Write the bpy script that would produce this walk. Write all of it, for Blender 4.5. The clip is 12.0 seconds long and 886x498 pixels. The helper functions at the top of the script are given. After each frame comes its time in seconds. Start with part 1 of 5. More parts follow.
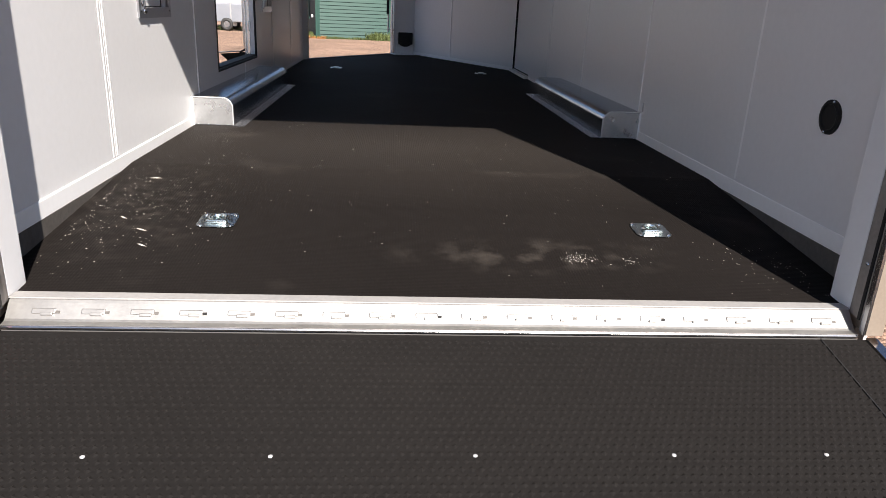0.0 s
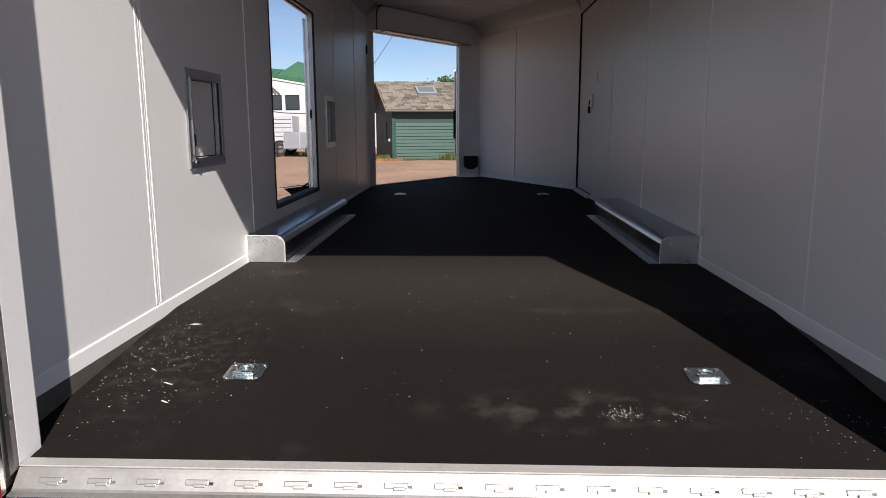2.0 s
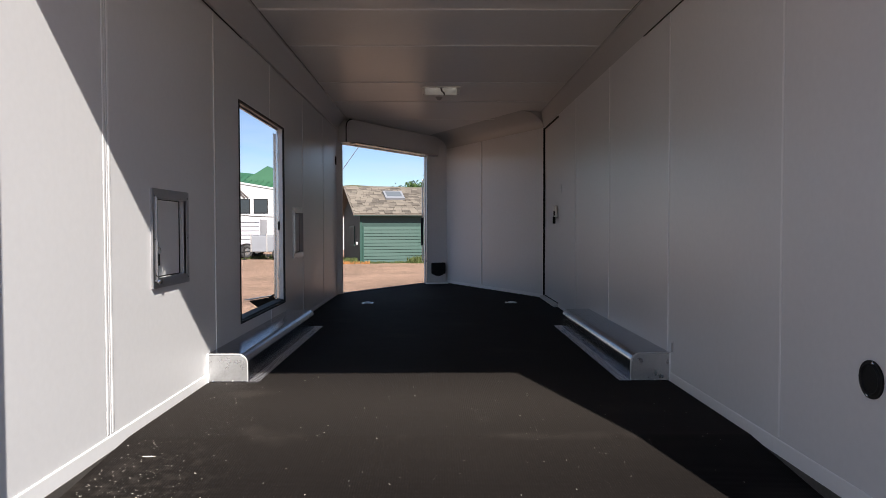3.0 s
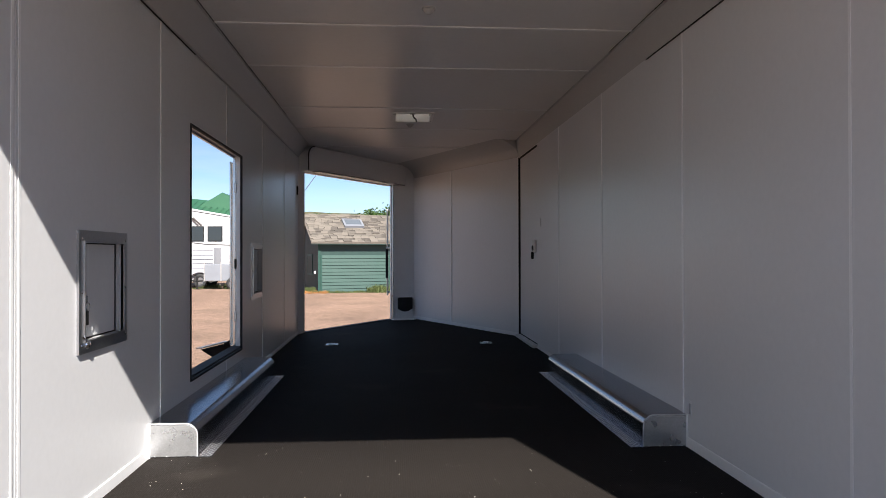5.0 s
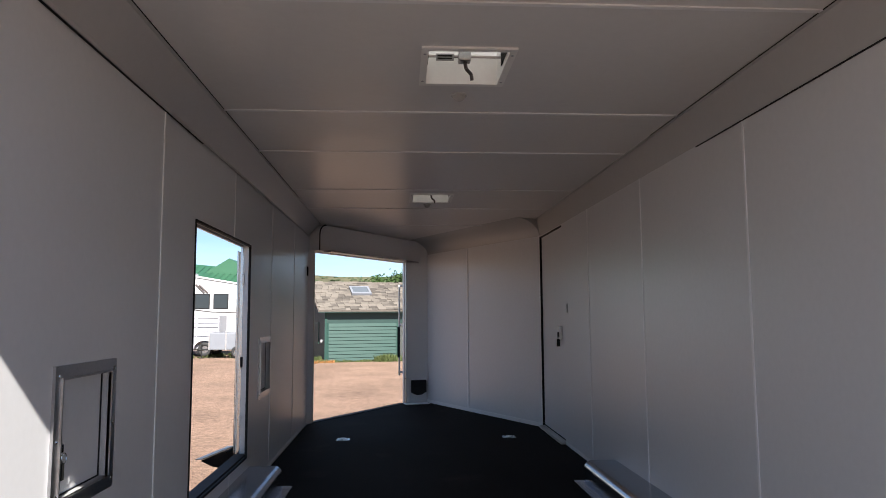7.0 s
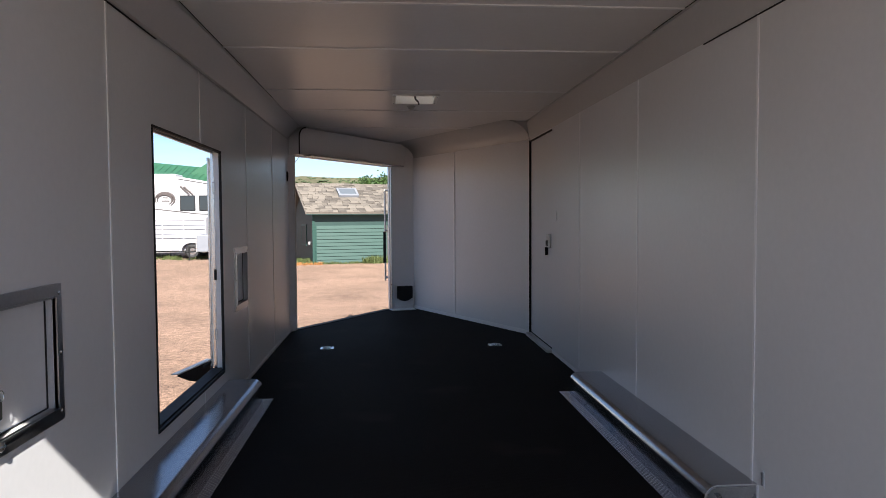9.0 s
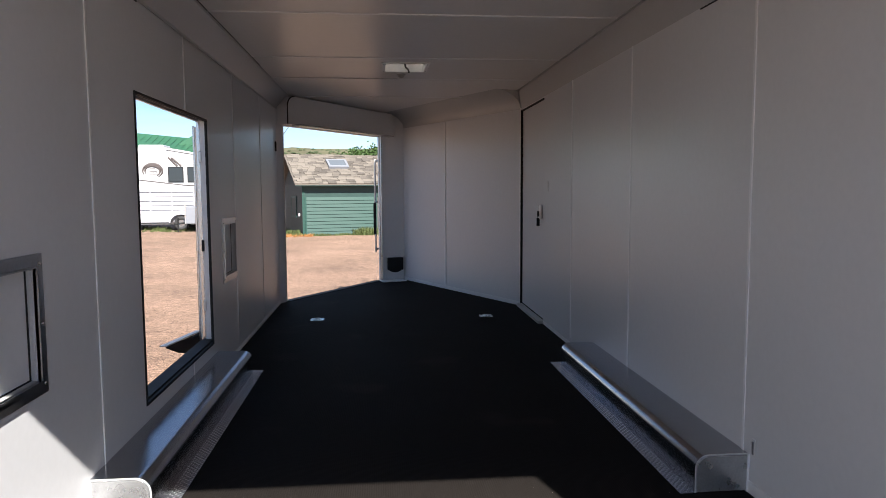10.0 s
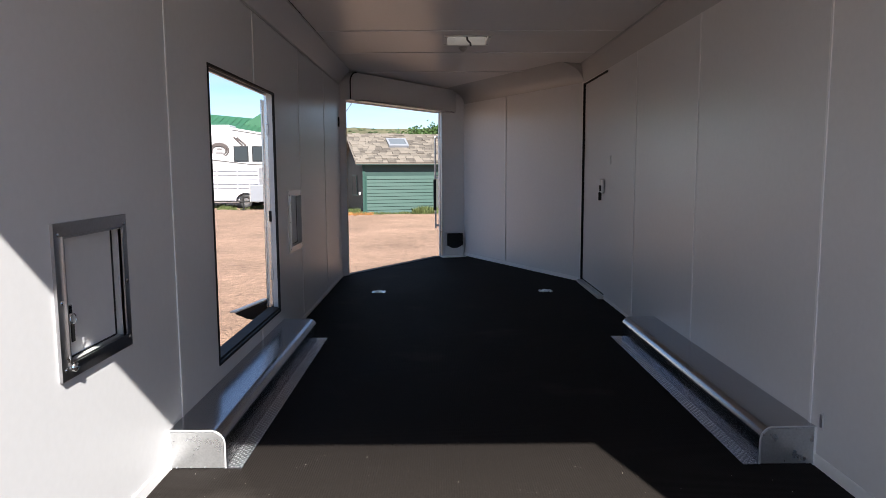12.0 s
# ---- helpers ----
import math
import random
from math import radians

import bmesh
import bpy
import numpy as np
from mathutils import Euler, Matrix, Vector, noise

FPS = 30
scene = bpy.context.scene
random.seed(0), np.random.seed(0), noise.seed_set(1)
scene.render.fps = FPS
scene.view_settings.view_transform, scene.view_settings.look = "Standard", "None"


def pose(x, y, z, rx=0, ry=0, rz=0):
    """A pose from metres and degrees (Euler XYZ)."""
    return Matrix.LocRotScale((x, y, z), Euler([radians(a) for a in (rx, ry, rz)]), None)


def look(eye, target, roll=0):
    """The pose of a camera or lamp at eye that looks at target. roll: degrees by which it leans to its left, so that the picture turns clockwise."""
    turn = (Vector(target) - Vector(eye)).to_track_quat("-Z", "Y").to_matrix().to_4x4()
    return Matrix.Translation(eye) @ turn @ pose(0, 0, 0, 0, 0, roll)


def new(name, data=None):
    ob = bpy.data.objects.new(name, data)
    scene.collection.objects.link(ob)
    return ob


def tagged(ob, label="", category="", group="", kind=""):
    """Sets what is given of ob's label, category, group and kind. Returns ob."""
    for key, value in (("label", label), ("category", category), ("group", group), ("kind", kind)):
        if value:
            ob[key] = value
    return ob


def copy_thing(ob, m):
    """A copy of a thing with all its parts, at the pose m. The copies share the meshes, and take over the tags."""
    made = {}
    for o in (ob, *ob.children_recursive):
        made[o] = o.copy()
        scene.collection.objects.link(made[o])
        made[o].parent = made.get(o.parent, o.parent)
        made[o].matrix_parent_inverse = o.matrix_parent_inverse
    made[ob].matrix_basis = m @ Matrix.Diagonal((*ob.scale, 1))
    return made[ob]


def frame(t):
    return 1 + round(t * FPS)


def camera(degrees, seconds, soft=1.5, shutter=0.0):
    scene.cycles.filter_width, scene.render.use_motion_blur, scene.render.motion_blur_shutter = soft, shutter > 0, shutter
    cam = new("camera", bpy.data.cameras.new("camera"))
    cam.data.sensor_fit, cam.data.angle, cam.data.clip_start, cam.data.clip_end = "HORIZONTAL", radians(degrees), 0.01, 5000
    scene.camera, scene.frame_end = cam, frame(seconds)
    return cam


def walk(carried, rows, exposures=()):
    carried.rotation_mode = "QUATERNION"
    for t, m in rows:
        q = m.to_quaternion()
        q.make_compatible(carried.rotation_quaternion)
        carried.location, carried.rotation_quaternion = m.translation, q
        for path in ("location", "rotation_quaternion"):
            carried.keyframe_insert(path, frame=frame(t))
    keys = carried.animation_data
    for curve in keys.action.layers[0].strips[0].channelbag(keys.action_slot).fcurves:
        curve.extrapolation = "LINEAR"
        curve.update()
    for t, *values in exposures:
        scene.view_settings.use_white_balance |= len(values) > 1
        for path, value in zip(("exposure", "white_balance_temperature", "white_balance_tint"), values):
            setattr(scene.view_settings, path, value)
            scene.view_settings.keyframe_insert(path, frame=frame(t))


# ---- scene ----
cam = camera(65.0, 12.0, soft=0.85)
PATH = [
    (0, (-0.164, -1.454, 0.657), (-0.009, 0.429, 0.002), 2.7),
    (0.5, (-0.132, -1.368, 0.707), (-0.248, 0.557, 0.177), -0.1),
    (0.7, (-0.121, -1.349, 0.721), (-0.263, 0.588, 0.241), -0.6),
    (1, (-0.045, -1.336, 0.722), (-0.192, 0.612, 0.297), -1.7),
    (1.5, (-0.004, -1.325, 0.727), (-0.146, 0.633, 0.343), -1.3),
    (2, (-0.006, -1.322, 0.743), (-0.082, 0.646, 0.392), -0.2),
    (2.5, (-0.022, -1.312, 0.797), (-0.021, 0.679, 0.615), 0.1),
    (3, (-0.014, -1.278, 0.821), (0.004, 0.721, 0.758), -0.1),
    (3.2, (-0.024, -1.244, 0.829), (0.002, 0.755, 0.79), 0.1),
    (4.8, (-0.146, -0.84, 0.9), (-0.018, 1.156, 0.934), 0.0),
    (5, (-0.141, -0.782, 0.905), (-0.001, 1.213, 0.919), -0.1),
    (5.5, (-0.121, -0.659, 0.974), (0.032, 1.334, 0.932), -0.0),
    (6, (-0.161, -0.561, 1.034), (-0.048, 1.435, 0.987), 0.3),
    (6.5, (-0.237, -0.471, 1.114), (-0.127, 1.516, 1.32), 0.1),
    (6.7, (-0.242, -0.448, 1.117), (-0.129, 1.537, 1.325), -0.1),
    (8.3, (-0.185, -0.138, 1.201), (-0.037, 1.856, 1.22), 0.0),
    (8.5, (-0.193, -0.144, 1.193), (-0.048, 1.851, 1.194), 0.1),
    (9, (-0.187, -0.153, 1.189), (-0.033, 1.839, 1.099), -0.3),
    (9.5, (-0.184, -0.13, 1.179), (-0.008, 1.858, 1.036), -0.4),
    (10, (-0.185, -0.108, 1.178), (-0.005, 1.877, 1.007), -0.3),
    (10.5, (-0.196, -0.128, 1.17), (-0.04, 1.857, 0.98), 0.0),
    (11, (-0.218, -0.134, 1.148), (-0.166, 1.853, 0.931), -0.3),
    (11.5, (-0.214, -0.144, 1.147), (-0.203, 1.844, 0.929), -0.4),
    (12, (-0.202, -0.146, 1.128), (-0.19, 1.841, 0.901), -0.3),
]
EXPOSURES = [(0.0, 1.50), (0.6, 1.14), (1.5, 0.95), (2.1, 1.05), (2.8, 1.28), (5.5, 1.50), (6.5, 1.55), (8.5, 1.74), (9.5, 1.71), (12.0, 1.72)]
walk(cam, [(t, look(eye, target, roll)) for t, eye, target, roll in PATH], [(t, stops, 6600 - min(max(t - 2, 0), 4) * 60, 13 - min(max(t - 2, 0), 4) * 0.4) for t, stops in EXPOSURES])

# ---- world, sun, exposure ----
SUN_WAY = Vector((-0.274 * 0.768, 0.962 * 0.768, -0.640)).normalized()
world = bpy.data.worlds.new("sky")
scene.world = world
world.use_nodes = True
wn = world.node_tree
sky = wn.nodes.new("ShaderNodeTexSky")
sky.sky_type = "NISHITA"
sky.sun_disc = False
sky.sun_elevation = math.asin(-SUN_WAY.z)
sky.sun_rotation = math.atan2(-SUN_WAY.x, -SUN_WAY.y)
sky.altitude = 1500
sky.air_density = 0.8
sky.dust_density = 0.4
sky.ozone_density = 2.5
wn.nodes["Background"].inputs["Strength"].default_value = 0.052
# thin wisps of high cloud, drawn out along the horizon
way_in = wn.nodes.new("ShaderNodeTexCoord")
stretch = wn.nodes.new("ShaderNodeMapping")
stretch.inputs["Scale"].default_value = (2.2, 2.2, 16.0)
stretch.inputs["Rotation"].default_value = (0.05, 0.08, 0.4)
wisp = wn.nodes.new("ShaderNodeTexNoise")
wisp.inputs["Scale"].default_value, wisp.inputs["Detail"].default_value, wisp.inputs["Roughness"].default_value = 1.6, 7, 0.6
thin = wn.nodes.new("ShaderNodeMapRange")
thin.inputs["From Min"].default_value, thin.inputs["From Max"].default_value = 0.46, 0.78
thin.inputs["To Max"].default_value = 0.42
cloud = wn.nodes.new("ShaderNodeMix")
cloud.data_type = "RGBA"
cloud.inputs[7].default_value = (6.0, 6.5, 7.2, 1)
wn.links.new(way_in.outputs["Generated"], stretch.inputs["Vector"])
wn.links.new(stretch.outputs[0], wisp.inputs["Vector"])
wn.links.new(wisp.outputs["Fac"], thin.inputs["Value"])
wn.links.new(thin.outputs[0], cloud.inputs["Factor"])
wn.links.new(sky.outputs[0], cloud.inputs[6])
wn.links.new(cloud.outputs[2], wn.nodes["Background"].inputs["Color"])
sun_data = bpy.data.lights.new("sun", "SUN")
sun_data.energy, sun_data.angle, sun_data.color = 5.0, radians(0.5), (1.0, 0.95, 0.88)
sun = new("sun", sun_data)
sun.matrix_world = look((6, -20, 20), Vector((6, -20, 20)) + SUN_WAY)

# ---- materials ----


def material(name, color, rough=0.5, metal=0.0, var=0.12, scale=3.0, fine=60.0, bump=0.05, spec=0.5, random_amount=0.0, coords="Object"):
    """Base colour with a broad and a fine variation, uneven gloss and a fine relief."""
    m = bpy.data.materials.new(name)
    m.use_nodes = True
    nt = m.node_tree
    b = nt.nodes["Principled BSDF"]
    b.inputs["Metallic"].default_value = metal
    b.inputs["Specular IOR Level"].default_value = spec
    tc = nt.nodes.new("ShaderNodeTexCoord")
    n1 = nt.nodes.new("ShaderNodeTexNoise")
    n1.inputs["Scale"].default_value, n1.inputs["Detail"].default_value = scale, 5
    n2 = nt.nodes.new("ShaderNodeTexNoise")
    n2.inputs["Scale"].default_value, n2.inputs["Detail"].default_value = fine, 3
    for n in (n1, n2):
        nt.links.new(tc.outputs[coords], n.inputs["Vector"])
    mix = nt.nodes.new("ShaderNodeMath")
    mix.operation = "MULTIPLY_ADD"
    nt.links.new(n2.outputs["Fac"], mix.inputs[0])
    mix.inputs[1].default_value = 0.5
    half = nt.nodes.new("ShaderNodeMath")
    half.operation = "MULTIPLY"
    half.inputs[1].default_value = 0.5
    nt.links.new(n1.outputs["Fac"], half.inputs[0])
    nt.links.new(half.outputs[0], mix.inputs[2])
    fac = mix.outputs[0]
    if random_amount:
        info = nt.nodes.new("ShaderNodeObjectInfo")
        rnd = nt.nodes.new("ShaderNodeMath")
        rnd.operation = "MULTIPLY_ADD"
        nt.links.new(info.outputs["Random"], rnd.inputs[0])
        rnd.inputs[1].default_value = random_amount
        nt.links.new(fac, rnd.inputs[2])
        fac = rnd.outputs[0]
    ramp = nt.nodes.new("ShaderNodeValToRGB")
    c = Vector(color)
    lo, hi = c * (1 - var), c * (1 + var)
    ramp.color_ramp.elements[0].position, ramp.color_ramp.elements[1].position = 0.3, 0.7 + random_amount
    ramp.color_ramp.elements[0].color = (*lo, 1)
    ramp.color_ramp.elements[1].color = (min(hi.x, 0.95), min(hi.y, 0.95), min(hi.z, 0.95), 1)
    nt.links.new(fac, ramp.inputs[0])
    nt.links.new(ramp.outputs[0], b.inputs["Base Color"])
    rr = nt.nodes.new("ShaderNodeMapRange")
    rr.inputs["To Min"].default_value, rr.inputs["To Max"].default_value = max(rough - 0.08, 0.02), min(rough + 0.08, 1)
    nt.links.new(n1.outputs["Fac"], rr.inputs["Value"])
    nt.links.new(rr.outputs[0], b.inputs["Roughness"])
    if bump:
        bp = nt.nodes.new("ShaderNodeBump")
        bp.inputs["Strength"].default_value, bp.inputs["Distance"].default_value = bump, 0.01
        nt.links.new(n2.outputs["Fac"], bp.inputs["Height"])
        nt.links.new(bp.outputs[0], b.inputs["Normal"])
    return m


CREASE_Y = 1.44


def rubber_floor(name, rib_scale, base, dust_light):
    """Black rubber sheet with a fine moulded texture, dusty in patches; crease highlight and sunlit patch painted in.
    """
    m = material(name, base, 0.75, 0, 0.25, 1.2, 90, 0.12, 0.045)
    nt = m.node_tree
    b = nt.nodes["Principled BSDF"]
    b.inputs["Sheen Weight"].default_value = 0.014
    b.inputs["Sheen Tint"].default_value = (1.0, 0.9, 0.8, 1)
    tc = nt.nodes.new("ShaderNodeTexCoord")
    rib = nt.nodes.new("ShaderNodeTexVoronoi")
    rib.inputs["Scale"].default_value = rib_scale
    rib.inputs["Randomness"].default_value = 0.0
    nt.links.new(tc.outputs["Object"], rib.inputs["Vector"])
    bp = nt.nodes.new("ShaderNodeBump")
    bp.inputs["Strength"].default_value, bp.inputs["Distance"].default_value = 0.35, 0.004
    bp.invert = True
    nt.links.new(rib.outputs["Distance"], bp.inputs["Height"])
    nt.links.new(bp.outputs[0], b.inputs["Normal"])
    old = b.inputs["Base Color"].links[0].from_socket
    noise_a = nt.nodes.new("ShaderNodeTexNoise")
    noise_a.inputs["Scale"].default_value, noise_a.inputs["Detail"].default_value = 1.7, 8
    nt.links.new(tc.outputs["Object"], noise_a.inputs["Vector"])
    rng = nt.nodes.new("ShaderNodeMapRange")
    rng.inputs["From Min"].default_value, rng.inputs["From Max"].default_value = 0.60, 1.05
    nt.links.new(noise_a.outputs["Fac"], rng.inputs["Value"])
    dust_light_fac = rng.outputs[0]
    # in order: powdery dust, painted crease highlight, wall-side dust, painted brightening of sunlit floor
    for (cx, cy), (sx, sy), amount, grain in (((0.30, 0.60), (1.9, 6.5), 0.65, 11.0), ((0.0, CREASE_Y), (0.55, 16.0), 0.35, 3.0), ((-1.0, 0.95), (3.2, 1.8), 0.4, 22.0), ((0.0, 1.95), (0.36, 1.05), 0.40, 170.0)):
        off = nt.nodes.new("ShaderNodeVectorMath")
        off.operation = "MULTIPLY_ADD"
        nt.links.new(tc.outputs["Object"], off.inputs[0])
        off.inputs[1].default_value = (sx, sy, 0)
        off.inputs[2].default_value = (-cx * sx, -cy * sy, 0)
        size = nt.nodes.new("ShaderNodeVectorMath")
        size.operation = "LENGTH"
        nt.links.new(off.outputs[0], size.inputs[0])
        fall = nt.nodes.new("ShaderNodeMapRange")
        fall.inputs["From Min"].default_value, fall.inputs["From Max"].default_value = 1.0, 0.1
        fall.inputs["To Min"].default_value, fall.inputs["To Max"].default_value = 0.0, amount
        nt.links.new(size.outputs["Value"], fall.inputs["Value"])
        speck = nt.nodes.new("ShaderNodeTexNoise")
        speck.inputs["Scale"].default_value, speck.inputs["Detail"].default_value = grain, 9
        nt.links.new(tc.outputs["Object"], speck.inputs["Vector"])
        cut = nt.nodes.new("ShaderNodeMapRange")
        cut.inputs["From Min"].default_value, cut.inputs["From Max"].default_value = (0.48, 0.72) if grain < 100 else (0.25, 0.75)
        nt.links.new(speck.outputs["Fac"], cut.inputs["Value"])
        both = nt.nodes.new("ShaderNodeMath")
        both.operation = "MULTIPLY_ADD"
        nt.links.new(fall.outputs[0], both.inputs[0])
        nt.links.new(cut.outputs[0], both.inputs[1])
        nt.links.new(dust_light_fac, both.inputs[2])
        both.use_clamp = True
        dust_light_fac = both.outputs[0]
    mixc = nt.nodes.new("ShaderNodeMix")
    mixc.data_type = "RGBA"
    nt.links.new(dust_light_fac, mixc.inputs["Factor"])
    nt.links.new(old, mixc.inputs[6])
    mixc.inputs[7].default_value = (*dust_light, 1)
    nt.links.new(mixc.outputs[2], b.inputs["Base Color"])
    return m


def glass_material(name, color, rough=0.03):
    m = material(name, color, rough, 0, 0.05, 3, 40, 0.0, 0.6)
    return m


M_WALL = material("wall_panel_white", (0.715, 0.715, 0.72), 0.35, 0, 0.03, 1.2, 35, 0.006)
M_CEIL = material("ceiling_panel_white", (0.745, 0.73, 0.715), 0.33, 0, 0.03, 1.0, 30, 0.006)
# cove white darkened below the wall's: the coves' shade is in this colour
M_COVE = material("cove_panel_shaded", (0.50, 0.495, 0.49), 0.38, 0, 0.03, 1.2, 35, 0.006)
M_STRIP = material("joint_strip_white", (0.84, 0.84, 0.84), 0.35, 0, 0.03, 2, 40, 0.0)
M_FLOOR = rubber_floor("black_rubber_floor", 110, (0.0076, 0.0063, 0.0058), (0.058, 0.050, 0.043))
M_RAMP = rubber_floor("ribbed_ramp_rubber", 62, (0.0100, 0.0091, 0.0087), (0.0150, 0.0135, 0.0125))
M_ALU = material("mill_aluminium", (0.50, 0.50, 0.51), 0.22, 1.0, 0.08, 4, 120, 0.03)
M_ALU.node_tree.nodes["Principled BSDF"].inputs["Specular Tint"].default_value = (0.62, 0.62, 0.63, 1)
M_ALU_DULL = material("dull_aluminium", (0.62, 0.60, 0.57), 0.42, 1.0, 0.12, 3, 90, 0.04)
M_POST = material("tan_brushed_post", (0.20, 0.165, 0.13), 0.55, 0.3, 0.10, 3, 120, 0.04)
M_TREAD = material("tread_plate", (0.56, 0.57, 0.60), 0.24, 1.0, 0.1, 6, 120, 0.04)
M_SILL = material("sill_aluminium", (0.36, 0.35, 0.335), 0.42, 0.80, 0.12, 9, 90, 0.03)
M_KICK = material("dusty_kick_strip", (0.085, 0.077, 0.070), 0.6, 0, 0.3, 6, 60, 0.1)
M_WELD = material("bright_weld", (0.62, 0.62, 0.62), 0.35, 0.5, 0.1, 20, 120, 0.05)
M_EDGE = material("worn_edging", (0.33, 0.32, 0.31), 0.5, 0.3, 0.12, 8, 90, 0.05)
M_CAP = material("brushed_end_cap", (0.52, 0.52, 0.52), 0.29, 0.82, 0.15, 14, 140, 0.06)
M_ZINC = material("zinc_plated_steel", (0.62, 0.68, 0.68), 0.25, 1.0, 0.12, 20, 150, 0.05)
M_SEAL = material("grey_weathered_seal", (0.24, 0.215, 0.195), 0.5, 0, 0.2, 8, 80, 0.05)
M_BLACK = material("black_rubber_seal", (0.013, 0.013, 0.013), 0.6, 0, 0.2, 8, 80, 0.05, 0.2)
M_FRAME = material("grey_hatch_frame", (0.46, 0.46, 0.47), 0.30, 1.0, 0.10, 8, 90, 0.03)
M_REVEAL = material("pale_grey_reveal", (0.46, 0.46, 0.46), 0.35, 0.2, 0.08, 8, 80, 0.02)
M_FROST = material("frosted_dome_plastic", (0.50, 0.49, 0.47), 0.3, 0, 0.05, 12, 60, 0.0)
M_CHROME = material("chrome", (0.75, 0.75, 0.76), 0.12, 1.0, 0.05, 10, 80, 0.0)
M_PLASTIC = material("white_plastic", (0.88, 0.87, 0.84), 0.35, 0, 0.03, 6, 60, 0.0)
M_RED = material("red_reflector", (0.75, 0.03, 0.02), 0.25, 0, 0.1, 30, 160, 0.1)
M_LENS = material("red_lamp_lens", (0.17, 0.005, 0.008), 0.12, 0, 0.2, 40, 120, 0.2)
M_CHIP = material("pale_wood_chips", (0.72, 0.68, 0.60), 0.7, 0, 0.15, 20, 100, 0.0)
M_SKIN = material("trailer_outer_skin", (0.55, 0.55, 0.55), 0.4, 0.2, 0.06, 2, 40, 0.02)
M_TRAILER_GREY = material("grey_trailer_panel", (0.17, 0.18, 0.20), 0.5, 0, 0.1, 2, 20, 0.0)
M_TYRE = material("tyre_rubber", (0.02, 0.02, 0.02), 0.7, 0, 0.2, 10, 60, 0.1)
M_CAR = material("dark_car_paint", (0.014, 0.010, 0.010), 0.18, 0, 0.1, 3, 60, 0.0)
M_GREEN = material("green_painted_board", (0.0085, 0.043, 0.032), 0.55, 0, 0.10, 3, 30, 0.1, 0.4, 0.15)
M_GREEN_DARK = material("dark_green_trim", (0.010, 0.034, 0.028), 0.5, 0, 0.15, 3, 30, 0.05)
M_SIDING = material("weathered_dark_siding", (0.045, 0.050, 0.045), 0.75, 0, 0.3, 4, 40, 0.1)
M_SHINGLE = material("tan_asphalt_shingle", (0.11, 0.096, 0.08), 0.85, 0, 0.6, 14, 90, 0.2, 0.3, 0.6)
for node in M_SHINGLE.node_tree.nodes:
    if node.bl_idname == "ShaderNodeValToRGB":
        node.color_ramp.elements[0].position, node.color_ramp.elements[1].position = 0.50, 1.0
        node.color_ramp.elements[0].color, node.color_ramp.elements[1].color = (0.062, 0.054, 0.046, 1), (0.150, 0.131, 0.109, 1)
M_ROOF_GREEN = material("green_metal_roof", (0.028, 0.100, 0.052), 0.45, 0.0, 0.1, 1, 12, 0.02)
M_SLAT = material("stock_trailer_white", (0.33, 0.33, 0.355), 0.4, 0, 0.06, 2, 20, 0.0)
M_RV = material("white_fibreglass", (0.36, 0.36, 0.36), 0.3, 0, 0.04, 1, 12, 0.0)
M_RV_LINE = material("grey_brown_decal", (0.075, 0.062, 0.058), 0.4, 0, 0.1, 3, 20, 0.0)
M_DARKGLASS = glass_material("tinted_window", (0.02, 0.024, 0.028))
M_SKYGLASS = glass_material("skylight_glass", (0.10, 0.115, 0.13), 0.2)
M_BARK = material("bark", (0.12, 0.09, 0.07), 0.9, 0, 0.3, 6, 40, 0.2)
M_LEAF = material("leaf_green", (0.036, 0.068, 0.017), 0.6, 0, 0.35, 2, 12, 0.0, 0.3, 0.3)
M_SCRUB = material("dull_scrub", (0.045, 0.06, 0.03), 0.9, 0, 0.3, 0.3, 2, 0.0, 0.2)
M_GRASS = material("weedy_grass", (0.062, 0.080, 0.024), 0.7, 0, 0.4, 3, 12, 0.0, 0.3)
M_DRY = material("dry_orange_weeds", (0.30, 0.135, 0.045), 0.8, 0, 0.35, 3, 12, 0.0, 0.3)
M_HILL = material("dry_scrub_hill", (0.085, 0.082, 0.048), 0.9, 0, 0.4, 0.03, 0.2, 0.0, 0.2)
M_WIRE = material("wire", (0.08, 0.08, 0.08), 0.5, 0, 0.1, 4, 30, 0.0)


